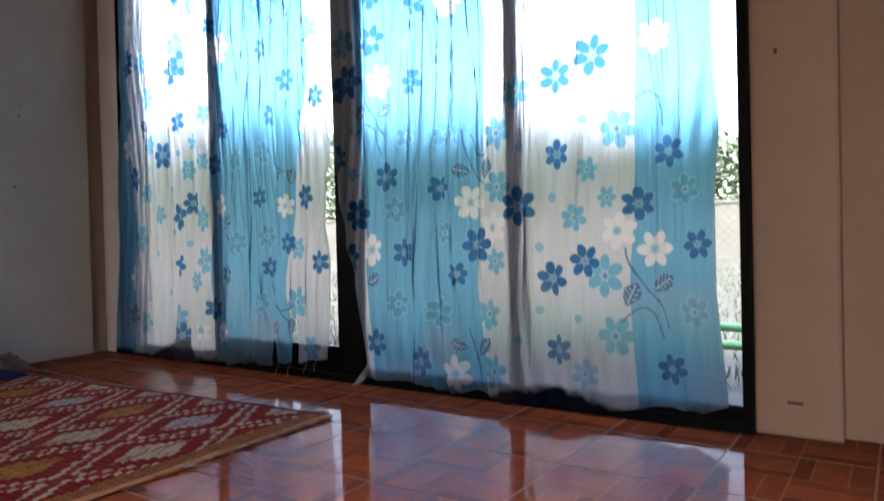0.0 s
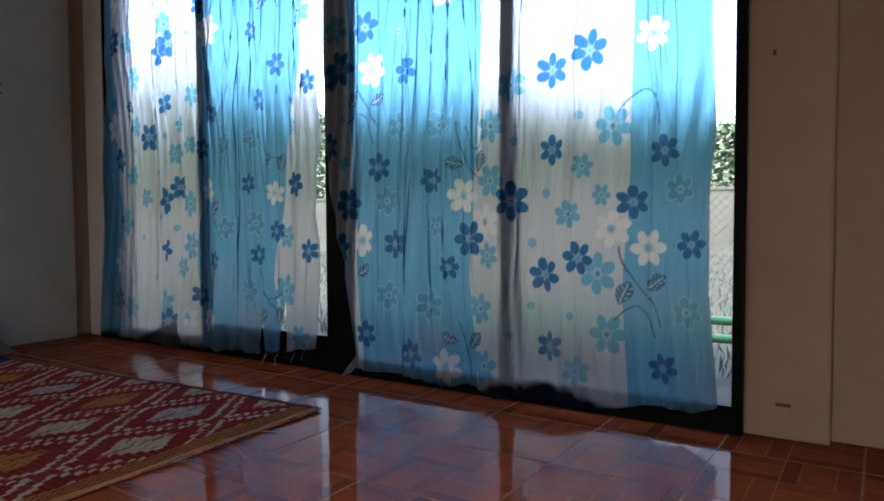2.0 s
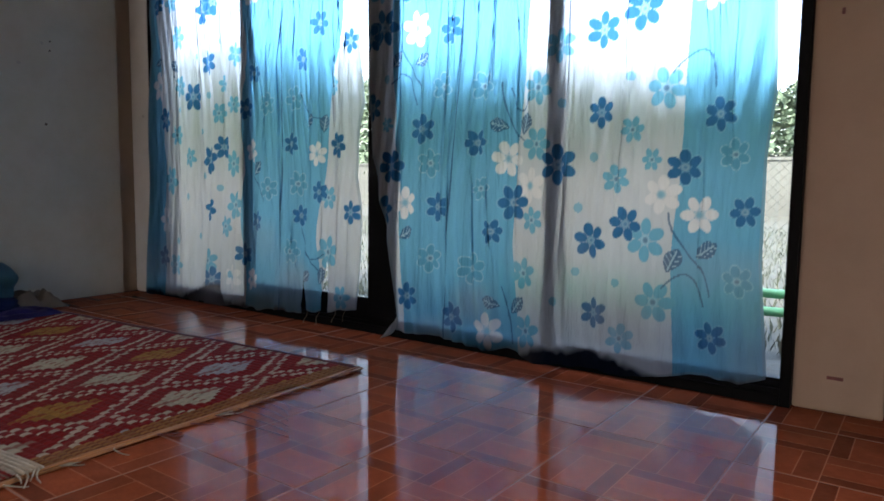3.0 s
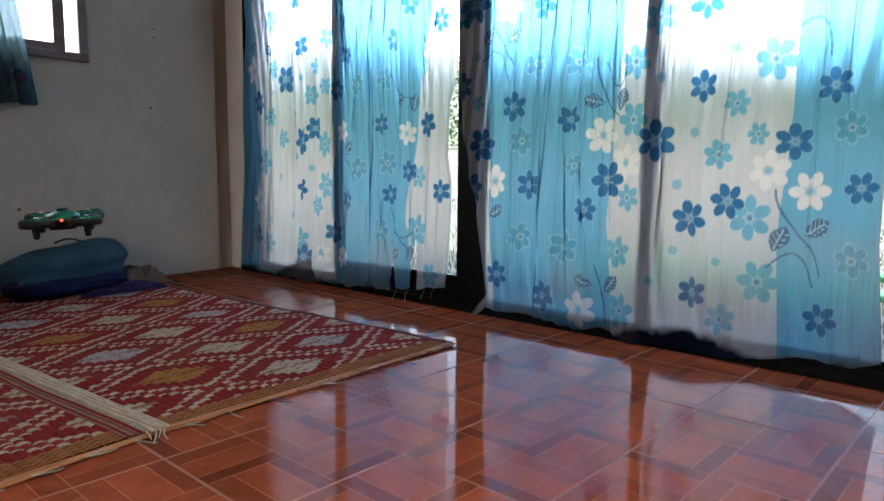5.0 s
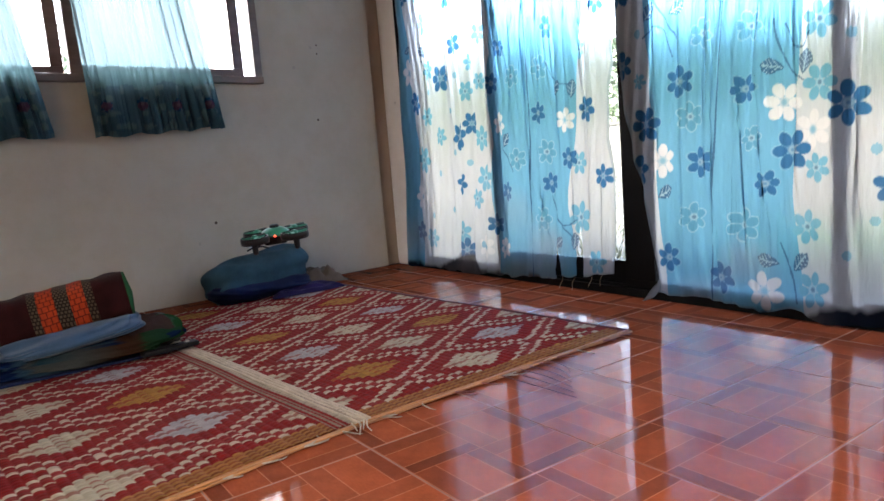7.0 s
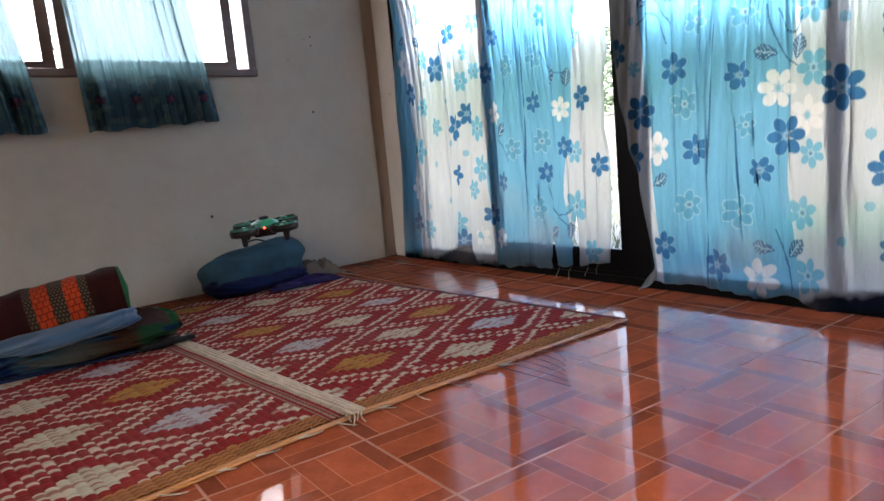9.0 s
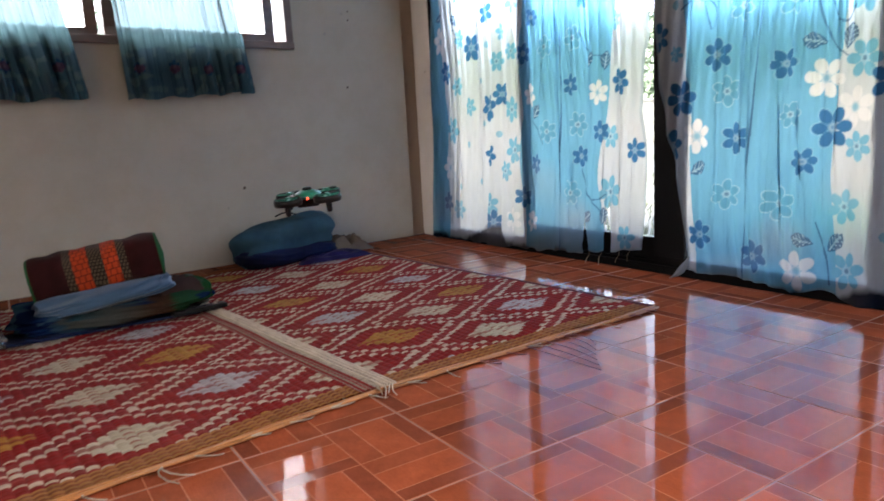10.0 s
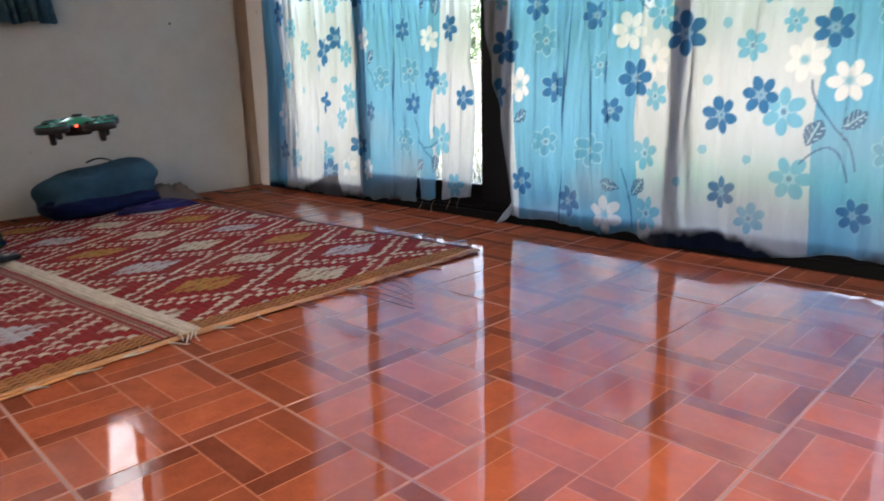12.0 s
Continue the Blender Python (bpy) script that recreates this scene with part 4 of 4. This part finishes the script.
# ---- cushions and cloths ----
def cushion(name, half, place, turn, material, seed, blunt=0.5, wrinkle=0.006, parent=None, tint=None, label="", rise=0.0):
    """A stuffed cloth form with soft corners and wrinkles."""
    A, B = np.meshgrid(np.linspace(-math.pi, math.pi, 97), np.linspace(-math.pi / 2, math.pi / 2, 49), indexing="ij")
    sg = lambda w, e: np.sign(w) * np.abs(w) ** e
    X, Y, Z = sg(np.cos(B), blunt) * sg(np.cos(A), blunt), sg(np.cos(B), blunt) * sg(np.sin(A), blunt), sg(np.sin(B), 0.8)
    rng = np.random.default_rng(seed)
    d = np.zeros_like(X)
    for f in (3, 5, 9, 14):
        k = rng.uniform(-f, f, 3)
        d += np.sin(X * k[0] + Y * k[1] + Z * k[2] + rng.uniform(0, 6)) / f ** 0.6
    grow = 1 + wrinkle / min(half) * d
    pinch = 1 - 0.12 * (np.abs(X) ** 4) * (np.abs(Y) ** 4)
    X, Y, Z = X * half[0] * grow * pinch, Y * half[1] * grow * pinch, Z * half[2] * grow * (1 - 0.35 * np.abs(X) ** 3 * (half[0] > half[2])) + rise * Y
    a = radians(turn)
    Xw, Yw = X * math.cos(a) - Y * math.sin(a) + place[0], X * math.sin(a) + Y * math.cos(a) + place[1]
    Zw = np.maximum(Z + place[2], 0.004)
    return sheet(name, Xw, Yw, Zw, tint(X, Y, Z) if tint else None, material, parent, label=label)


blue = empty("bolster_pillow", (0.215, -0.9, 0))
cushion("cover", (0.1, 0.235, 0.092), (0.0, 0.02, 0.098), 12, DENIM, 3, 0.3, 0.011, blue, rise=0.032)
cushion("base_panel", (0.115, 0.235, 0.045), (0.012, 0.02, 0.045), 14, NAVY, 5, 0.4, 0.003, blue, label="navy cloth side of the pillow")
bm = bmesh.new()
tube(bm, [(0.04 + 0.006 * math.sin(k * 0.5), -0.03 + 0.016 * k, 0.212 + 0.014 * math.sin(k * math.pi / 6)) for k in range(7)], 0.0035, 6)
part("strap", bm, BLACK_PLASTIC, blue, "black strap", True)
tagged(blue, "faded blue cloth pillow leaning against the cream wall", "pillow")


def spread_cloth(name, cx, cy, w, h, material, seed, label, bump=0.02):
    S, T = np.meshgrid(np.linspace(-1, 1, 40), np.linspace(-1, 1, 40), indexing="ij")
    r = 1 + 0.12 * waves(np.arctan2(T, S), seed, 3, 0.3, 0.9)
    X, Y = cx + w * S * r, cy + h * T * r
    fade = np.clip((1 - np.maximum(np.abs(S), np.abs(T))) * 4, 0, 1)
    Z = 0.016 + bump * fade * (0.3 + smooth_cloud(S + 4, T + 4, seed, 3.5))
    return tagged(sheet(name, X, Y, Z, None, material), label, "cloth")


spread_cloth("purple_cloth", 0.33, -0.72, 0.1, 0.17, PURPLE, 2, "crumpled purple cloth under the blue pillow")
spread_cloth("brown_cloth", 0.2, -0.58, 0.075, 0.1, DUSKY, 9, "folded dull brown cloth by the wall", 0.06)


def bag_tint(X, Y, Z):
    c = np.empty(X.shape + (3,))
    c[:] = (0.02, 0.06, 0.19)
    n1, n2 = smooth_cloud(Y + 2, Z + X + 2, 3, 9), smooth_cloud(Y + 5, Z * 2 + X + 5, 8, 22)
    ink(c, n1 > 0.62, (0.05, 0.16, 0.22))
    ink(c, n2 > 0.66, (0.1, 0.22, 0.34))
    ink(c, (Y > 0.1) & (n1 > 0.35), (0.17, 0.08, 0.045))
    ink(c, (Y > 0.17) & (n2 > 0.4), (0.05, 0.17, 0.08))
    ink(c, (n1 > 0.72) & (n2 > 0.5), (0.2, 0.22, 0.2))
    return 0.7 * c


def end_tint(X, Y, Z):
    c = np.empty(X.shape + (3,))
    c[:] = (0.1, 0.055, 0.05)
    n1, n2 = smooth_cloud(Y + 2, Z + X + 2, 13, 24), smooth_cloud(Y + 5, Z * 2 + X + 5, 18, 40)
    ink(c, n1 > 0.5, (0.05, 0.13, 0.075))
    ink(c, n2 > 0.68, (0.2, 0.19, 0.16))
    ink(c, (n1 > 0.62) & (n2 < 0.45), (0.02, 0.1, 0.03))
    return 1.3 * c


bag = empty("bedding_bag", (0.76, -1.67, 0))
cushion("packed_quilt", (0.185, 0.285, 0.036), (0, 0, 0.048), -4, BAG_PRINT, 15, 0.36, 0.006, bag, bag_tint)
cushion("quilt_end", (0.1, 0.095, 0.052), (0.055, 0.185, 0.066), 10, BAG_PRINT, 18, 0.6, 0.008, bag, end_tint, label="green and pink flowered cloth bulging from the bag")
bm = boxes((0.05, 0.19, -0.29, 0.23, 0.014, 0.022), bevel=0.003)
part("hem", bm, NAVY, bag, "dark cloth edge")
tagged(bag, "blue and green patterned bedding packed flat on the straw mat", "bedding")
lb = cushion("cushion", (0.155, 0.18, 0.034), (0.78, -1.675, 0.1), -6, SKYBLUE, 21, 0.3, 0.004, rise=0.02)
tagged(lb, "flat light blue cushion in the pillow stack", "cushion")

roll = empty("block_pillow", (0.81, -1.685, 0.214), -8)
roll.matrix_basis = pose(0.81, -1.69, 0.178, 7.5, 0, -8)


def roll_slice(a, b, bulge=1.0):
    """A length of the pillow between two shares of its axis, squarish in section."""
    bm = bmesh.new()
    n, rings = 40, []
    m = max(3, int((b - a) * 40))
    for i in range(m + 1):
        s = a + (b - a) * i / m
        r = 0.074 * bulge * (1 - 0.34 * max(0, abs(s - 0.5) * 2 - 0.86) ** 1.2 / 0.14 ** 0.2) * (1 + 0.02 * math.sin(31 * s))
        ring = []
        for k in range(n):
            t = 2 * math.pi * k / n
            cx, cz = math.cos(t), math.sin(t)
            ring.append(bm.verts.new((r * math.copysign(abs(cx) ** 0.72, cx), -0.18 + 0.36 * s, r * 0.96 * math.copysign(abs(cz) ** 0.72, cz) + 0.0016 * math.sin(5 * t + 20 * s))))
        rings.append(ring)
    for r0, r1 in zip(rings, rings[1:]):
        for k in range(n):
            bm.faces.new((r0[k], r0[(k + 1) % n], r1[(k + 1) % n], r1[k]))
    return bm, rings


for a, b, mt, nm in ((0.02, 0.27, MAROON, "end_cloth"), (0.27, 0.33, OLIVE, "woven_band"), (0.33, 0.455, ORANGE, "woven_band"), (0.455, 0.56, OLIVE, "woven_band"), (0.56, 0.675, ORANGE, "woven_band"), (0.675, 0.74, OLIVE, "woven_band"), (0.74, 0.98, MAROON, "end_cloth")):
    bm, rings = roll_slice(a, b)
    part(nm, bm, mt, roll, {OLIVE: "olive woven band", ORANGE: "bright orange woven band", MAROON: ""}[mt], True)
for a, b, flip in ((0.0, 0.02, True), (0.98, 1.0, False)):
    bm, rings = roll_slice(a, b, 0.985)
    ring = rings[0] if flip else rings[-1]
    tip = bm.verts.new((0, -0.19 if flip else 0.19, 0))
    for k in range(40):
        bm.faces.new((ring[k], ring[(k + 1) % 40], tip))
    part("end_cap", bm, GREEN_CLOTH, roll, "green end cloth", True)
tagged(roll, "maroon block pillow with orange woven bands and green ends", "pillow")

bm = boxes((-0.02, 0.02, -0.085, 0.085, 0.0, 0.016), bevel=0.006)
remote = part("remote_control", bm, BLACK_PLASTIC)
remote.matrix_basis = pose(0.945, -1.44, 0.019, 0, 0, 8)
tagged(remote, "small black remote control lying on the straw mat", "remote control")
for k in range(4):
    part("button", boxes((-0.006, 0.006, -0.06 + 0.035 * k, -0.045 + 0.035 * k, 0.0155, 0.0185), bevel=0.002), TWINE if k == 3 else BLACK_PLASTIC, remote)

A, B = np.meshgrid(np.linspace(-math.pi, math.pi, 60), np.linspace(-1.4, 1.5, 40), indexing="ij")
r = 0.075 * (1 + 0.5 * (smooth_cloud(A * 1.3 + 9, B + 9, 4, 2.3) - 0.5) + 0.35 * (smooth_cloud(A * 2 + 9, B * 2 + 9, 6, 3) - 0.5))
r = r * (1 - 0.0) + (r[0] - r) * np.clip((A + math.pi - 5.6) / 0.68, 0, 1)
film = sheet("plastic_bag", 0.95 + r * np.cos(B) * np.cos(A), -2.03 + r * np.cos(B) * np.sin(A), np.maximum(0.068 + 0.75 * r * np.sin(B), 0.016), None, BAG)
tagged(film, "crumpled clear plastic bag on the straw mat", "plastic bag")

# ---- the small drone hovering over the mat ----
drone = empty("toy_drone", (1.998, -1.478, 0.425), 66)
drone.matrix_basis = pose(1.998, -1.478, 0.425, 4, -3, 66)
bm = boxes((-0.019, 0.019, -0.024, 0.024, -0.014, 0.0), bevel=0.005)
part("body", bm, BLACK_PLASTIC, drone)
bm = bmesh.new()
turned(bm, [(0.024, 0.0), (0.0235, 0.004), (0.02, 0.008), (0.013, 0.0115), (0.006, 0.013)], sides=24)
canopy = part("canopy", bm, GREEN_PLASTIC, drone, "glossy green top shell", True)
part("switch", turned(bmesh.new(), [(0.008, 0.012), (0.008, 0.0155), (0.006, 0.017)], sides=16), BLACK_PLASTIC, canopy, smooth=True)
for sx, sy in ((1, 1), (1, -1), (-1, 1), (-1, -1)):
    cx, cy = 0.032 * sx, 0.031 * sy
    bm = bmesh.new()
    n = 28
    prof = [(0.0225, -0.006), (0.0235, 0.0), (0.0225, 0.005), (0.0205, 0.005), (0.0205, -0.006)]
    rings = [[bm.verts.new((cx + r * math.cos(2 * math.pi * k / n), cy + r * math.sin(2 * math.pi * k / n), z)) for k in range(n)] for r, z in prof]
    for i in range(5):
        for k in range(n):
            bm.faces.new((rings[i][k], rings[i][(k + 1) % n], rings[(i + 1) % 5][(k + 1) % n], rings[(i + 1) % 5][k]))
    duct = part("duct", bm, BLACK_PLASTIC, drone, smooth=True)
    bm = bmesh.new()
    for q in range(3):
        t = 2 * math.pi * q / 3 + math.atan2(-sy, -sx)
        tube(bm, [(cx, cy, 0.003), (cx + 0.0215 * math.cos(t), cy + 0.0215 * math.sin(t), 0.004)], 0.0024, 6)
    turned(bm, [(0.006, -0.004), (0.006, 0.005), (0.003, 0.008)], (cx, cy, 0), 14)
    part("motor_arm", bm, GREEN_PLASTIC, duct, "green motor arm")
    bm = bmesh.new()
    for t in (0.5, 0.5 + math.pi):
        c, s = math.cos(t), math.sin(t)
        vs = [bm.verts.new((cx + a * c - b * s, cy + a * s + b * c, 0.0075 + b * 0.25)) for a, b in ((0.003, -0.002), (0.012, -0.0035), (0.0195, -0.002), (0.0195, 0.002), (0.012, 0.003), (0.003, 0.002))]
        low = [bm.verts.new(v.co - Vector((0, 0, 0.0008))) for v in vs]
        bm.faces.new(vs)
        bm.faces.new(low[::-1])
        for i in range(6):
            bm.faces.new((vs[i], low[i], low[(i + 1) % 6], vs[(i + 1) % 6]))
    part("propeller", bm, BLACK_PLASTIC, duct)
    part("leg", turned(bmesh.new(), [(0.0025, -0.024), (0.0045, -0.022), (0.0055, -0.004)], (cx * 1.05, cy * 1.05, 0), 12), BLACK_PLASTIC, drone, smooth=True)
bm = bmesh.new()
bmesh.ops.create_uvsphere(bm, u_segments=10, v_segments=6, radius=0.002, matrix=Matrix.Translation((0.0, -0.0245, 0.001)))
part("led", bm, glowing("red_led", (1.0, 0.06, 0.03), 0.2), drone, "small glowing red light")
tagged(drone, "small green and black toy drone hovering over the straw mat", "drone")

# ---- outside ----
gx, gy = np.meshgrid(np.concatenate([np.linspace(-400, -12, 12), np.linspace(-10, 14, 80), np.linspace(16, 400, 12)]), np.concatenate([np.linspace(-60, -6, 6), np.linspace(-5.6, 20, 90), np.linspace(22, 900, 14)]), indexing="ij")
gz = -0.26 + 0.05 * (smooth_cloud(gx + 500, gy + 500, 3, 0.8) - 0.5) * ((gy > 1.9) & (gy < 40))
tagged(sheet("ground", gx, gy, gz, None, GRASS), "pale sunlit grass yard", "ground", kind="structure")
tagged(part("porch", boxes((-1.0, 5.8, 0.165, 0.5, -0.3, -0.06), bevel=0.01), CONCRETE), "bare concrete porch slab outside the doors", "porch", kind="structure")
rng2 = np.random.default_rng(7)


def scatter_quads(name, centres, sizes, material, up, label, category):
    """Many small crossed leaves or blades as one mesh."""
    n = len(centres)
    t = rng2.uniform(0, 2 * np.pi, n)
    d1 = np.stack([np.cos(t), np.sin(t), rng2.uniform(-0.5, 0.5, n)], 1) * sizes[:, None]
    if up:
        d2 = np.stack([rng2.normal(0, 0.3, n), rng2.normal(0, 0.3, n), np.ones(n)], 1) * sizes[:, None] * 6
    else:
        d2 = rng2.normal(0, 0.6, (n, 3)) * sizes[:, None]
    v = np.stack([centres - d1 * 0.5, centres + d2 * 0.5 - d1 * 0.35, centres + d2, centres + d2 * 0.5 + d1 * 0.5], 1).reshape(-1, 3)
    me = bpy.data.meshes.new(name)
    me.vertices.add(4 * n)
    me.vertices.foreach_set("co", v.reshape(-1).astype(np.float32))
    me.loops.add(4 * n)
    me.loops.foreach_set("vertex_index", np.arange(4 * n, dtype=np.int32))
    me.polygons.add(n)
    me.polygons.foreach_set("loop_start", np.arange(0, 4 * n, 4, dtype=np.int32))
    me.update(calc_edges=True)
    me.materials.append(material)
    ob = new(name, me)
    if label:
        tagged(ob, label, category, kind="stuff")
    return ob


xy = np.stack([rng2.uniform(-9, 7, 26000), 1.7 + 12 * rng2.random(26000) ** 1.6], 1)
scatter_quads("grass", np.concatenate([xy, np.full((26000, 1), -0.27)], 1), rng2.uniform(0.008, 0.02, 26000), BLADE, True, "short sparse grass blades in the yard", "grass")
tagged(part("boundary_wall", boxes((-60, 40, 22, 22.2, -0.4, 1.55), (-60, 40, 21.95, 22.25, 1.55, 1.65)), PALE_WALL), "pale cement boundary wall across the yard", "wall", kind="structure")
hn = 100000
hx = rng2.uniform(-50, 8, hn)
hz = 1.2 + rng2.random(hn) * (3.0 + 0.1 * np.clip(-hx - 4, 0, 25) + 0.25 * np.sin(hx * 0.5) + 0.2 * np.sin(hx * 1.7 + 1))
scatter_quads("hedge", np.stack([hx, 23.0 + rng2.normal(0, 0.35, hn), hz], 1), rng2.uniform(0.12, 0.3, hn), LEAF, False, "bright green hedge behind the boundary wall", "hedge")


def tree(x, y, height, spread, seed):
    base = empty("tree", (x, y, -0.27))
    tagged(base, "leafy green tree standing in the yard", "tree")
    r = random.Random(seed)
    bm = bmesh.new()
    tube(bm, [(0.05 * math.sin(k), 0.04 * math.cos(2 * k), height * 0.5 * k / 6) for k in range(7)], 0.11, 10, 0.6)
    tips = []
    for k in range(7):
        a, l = 2 * math.pi * k / 7 + r.uniform(-0.3, 0.3), r.uniform(0.6, 1.0) * spread
        z0 = height * r.uniform(0.3, 0.5)
        pts = [(l * j / 5 * math.cos(a), l * j / 5 * math.sin(a), z0 + (height * 0.42) * (j / 5) ** 0.8) for j in range(6)]
        tube(bm, pts, 0.045, 7, 0.3)
        tips += pts[2:]
    part("trunk", bm, BARK, base, smooth=True)
    c = np.array([tips[r.randrange(len(tips))] for _ in range(5200)]) + rng2.normal(0, 0.32, (5200, 3)) * np.array((1, 1, 0.8))
    crown = scatter_quads("crown", c, rng2.uniform(0.05, 0.12, 5200), LEAF, False, "", "")
    crown.parent = base


tree(-15.0, 1.5, 4.6, 2.0, 6)
tree(-16.5, -2.5, 5.0, 2.2, 9)

# Wire fence and a low green rail beyond the porch
fence = empty("wire_fence", (0, 0, 0))
for x in (1.4, 3.2, 5.0):
    part("post", turned(bmesh.new(), [(0.025, -0.3), (0.025, 0.95), (0.015, 0.97)], (x, 4.2, 0), 10), WIRE, fence, smooth=True)
bm = bmesh.new()
for k in range(60):
    x = 1.0 + 0.08 * k
    for s in (1, -1):
        a, b = (x, 4.2, -0.2), (x + s * 1.05, 4.2, 0.85)
        if 1.0 < b[0] < 5.4:
            tube(bm, [a, b], 0.0022, 3)
part("mesh", bm, WIRE, fence)
tagged(fence, "low galvanised wire mesh fence in the yard", "fence")
bm = bmesh.new()
for z, y in ((-0.03, 1.62), (0.05, 1.66)):
    tube(bm, [(1.2 + 0.45 * k, y, z - 0.005 * (k % 2)) for k in range(11)], 0.022, 8)
for x in (1.6, 3.4, 5.2):
    tube(bm, [(x, 1.64, -0.27), (x, 1.64, 0.06)], 0.018, 8)
tagged(part("garden_rail", bm, surface("green_paint", (0.08, 0.3, 0.14), 0.5, 0.25, 6, 60, 0.1, 0.001), smooth=True), "low green painted rail at the porch edge", "rail")

# ---- floor tiles ----
PITCH_X, PITCH_Y, GAP = 0.289, 0.297, 0.0009


def tile_mesh(far):
    """A printed tile: four squares of three planks each, their run turning from square to square, a hair proud of the pale lines between them."""
    bm = bmesh.new()
    hx, hy = PITCH_X / 2 - GAP, PITCH_Y / 2 - GAP
    vs = [bm.verts.new((x, y, z)) for z, s in ((-0.006, 1.0), (-0.0012, 1.0), (0.0, 0.993)) for x, y in ((-hx * s, -hy * s), (hx * s, -hy * s), (hx * s, hy * s), (-hx * s, hy * s))]
    for a in (0, 4):
        for k in range(4):
            bm.faces.new((vs[a + k], vs[a + (k + 1) % 4], vs[a + 4 + (k + 1) % 4], vs[a + 4 + k]))
    bm.faces.new(vs[8:12])
    g, rim, t = 0.0011, 0.0022, 0.00025
    for qx in (0, 1):
        for qy in (0, 1):
            x0, y0 = hx * (qx - 1), hy * (qy - 1)
            for a, b, index in ((0.0, 0.235, 3), (0.235, 0.69, 1), (0.69, 1.0, 2)):
                if far:
                    a, b = 1 - b, 1 - a
                if qx == qy:
                    r = (x0 + a * hx, x0 + b * hx, y0, y0 + hy)
                else:
                    r = (x0, x0 + hx, y0 + a * hy, y0 + b * hy)
                xa, xb = max(r[0] + g, -hx + rim), min(r[1] - g, hx - rim)
                ya, yb = max(r[2] + g, -hy + rim), min(r[3] - g, hy - rim)
                f = bm.faces.new([bm.verts.new(p) for p in ((xa, ya, t), (xb, ya, t), (xb, yb, t), (xa, yb, t))])
                f.material_index = index
    me = bpy.data.meshes.new("tile")
    bm.to_mesh(me)
    bm.free()
    for mt in (TILE_LINE, TILE_LIGHT, TILE_MID, TILE_DARK):
        me.materials.append(mt)
    return me


TILES = [tile_mesh(False), tile_mesh(True)]
settle = random.Random(3)
for i in range(-9, 11):
    for j in range(-13, 4):
        cx, cy = 2.288 + PITCH_X * (i + 0.5), -1.042 + PITCH_Y * (j + 0.5)
        if LEFT - 0.1 < cx < RIGHT and BACK < cy < 0.02:
            ob = new("tile", TILES[i % 2])
            ob.matrix_basis = pose(cx, cy, 0.0, settle.uniform(-0.12, 0.12), settle.uniform(-0.12, 0.12), 0)
            ob.parent = floor
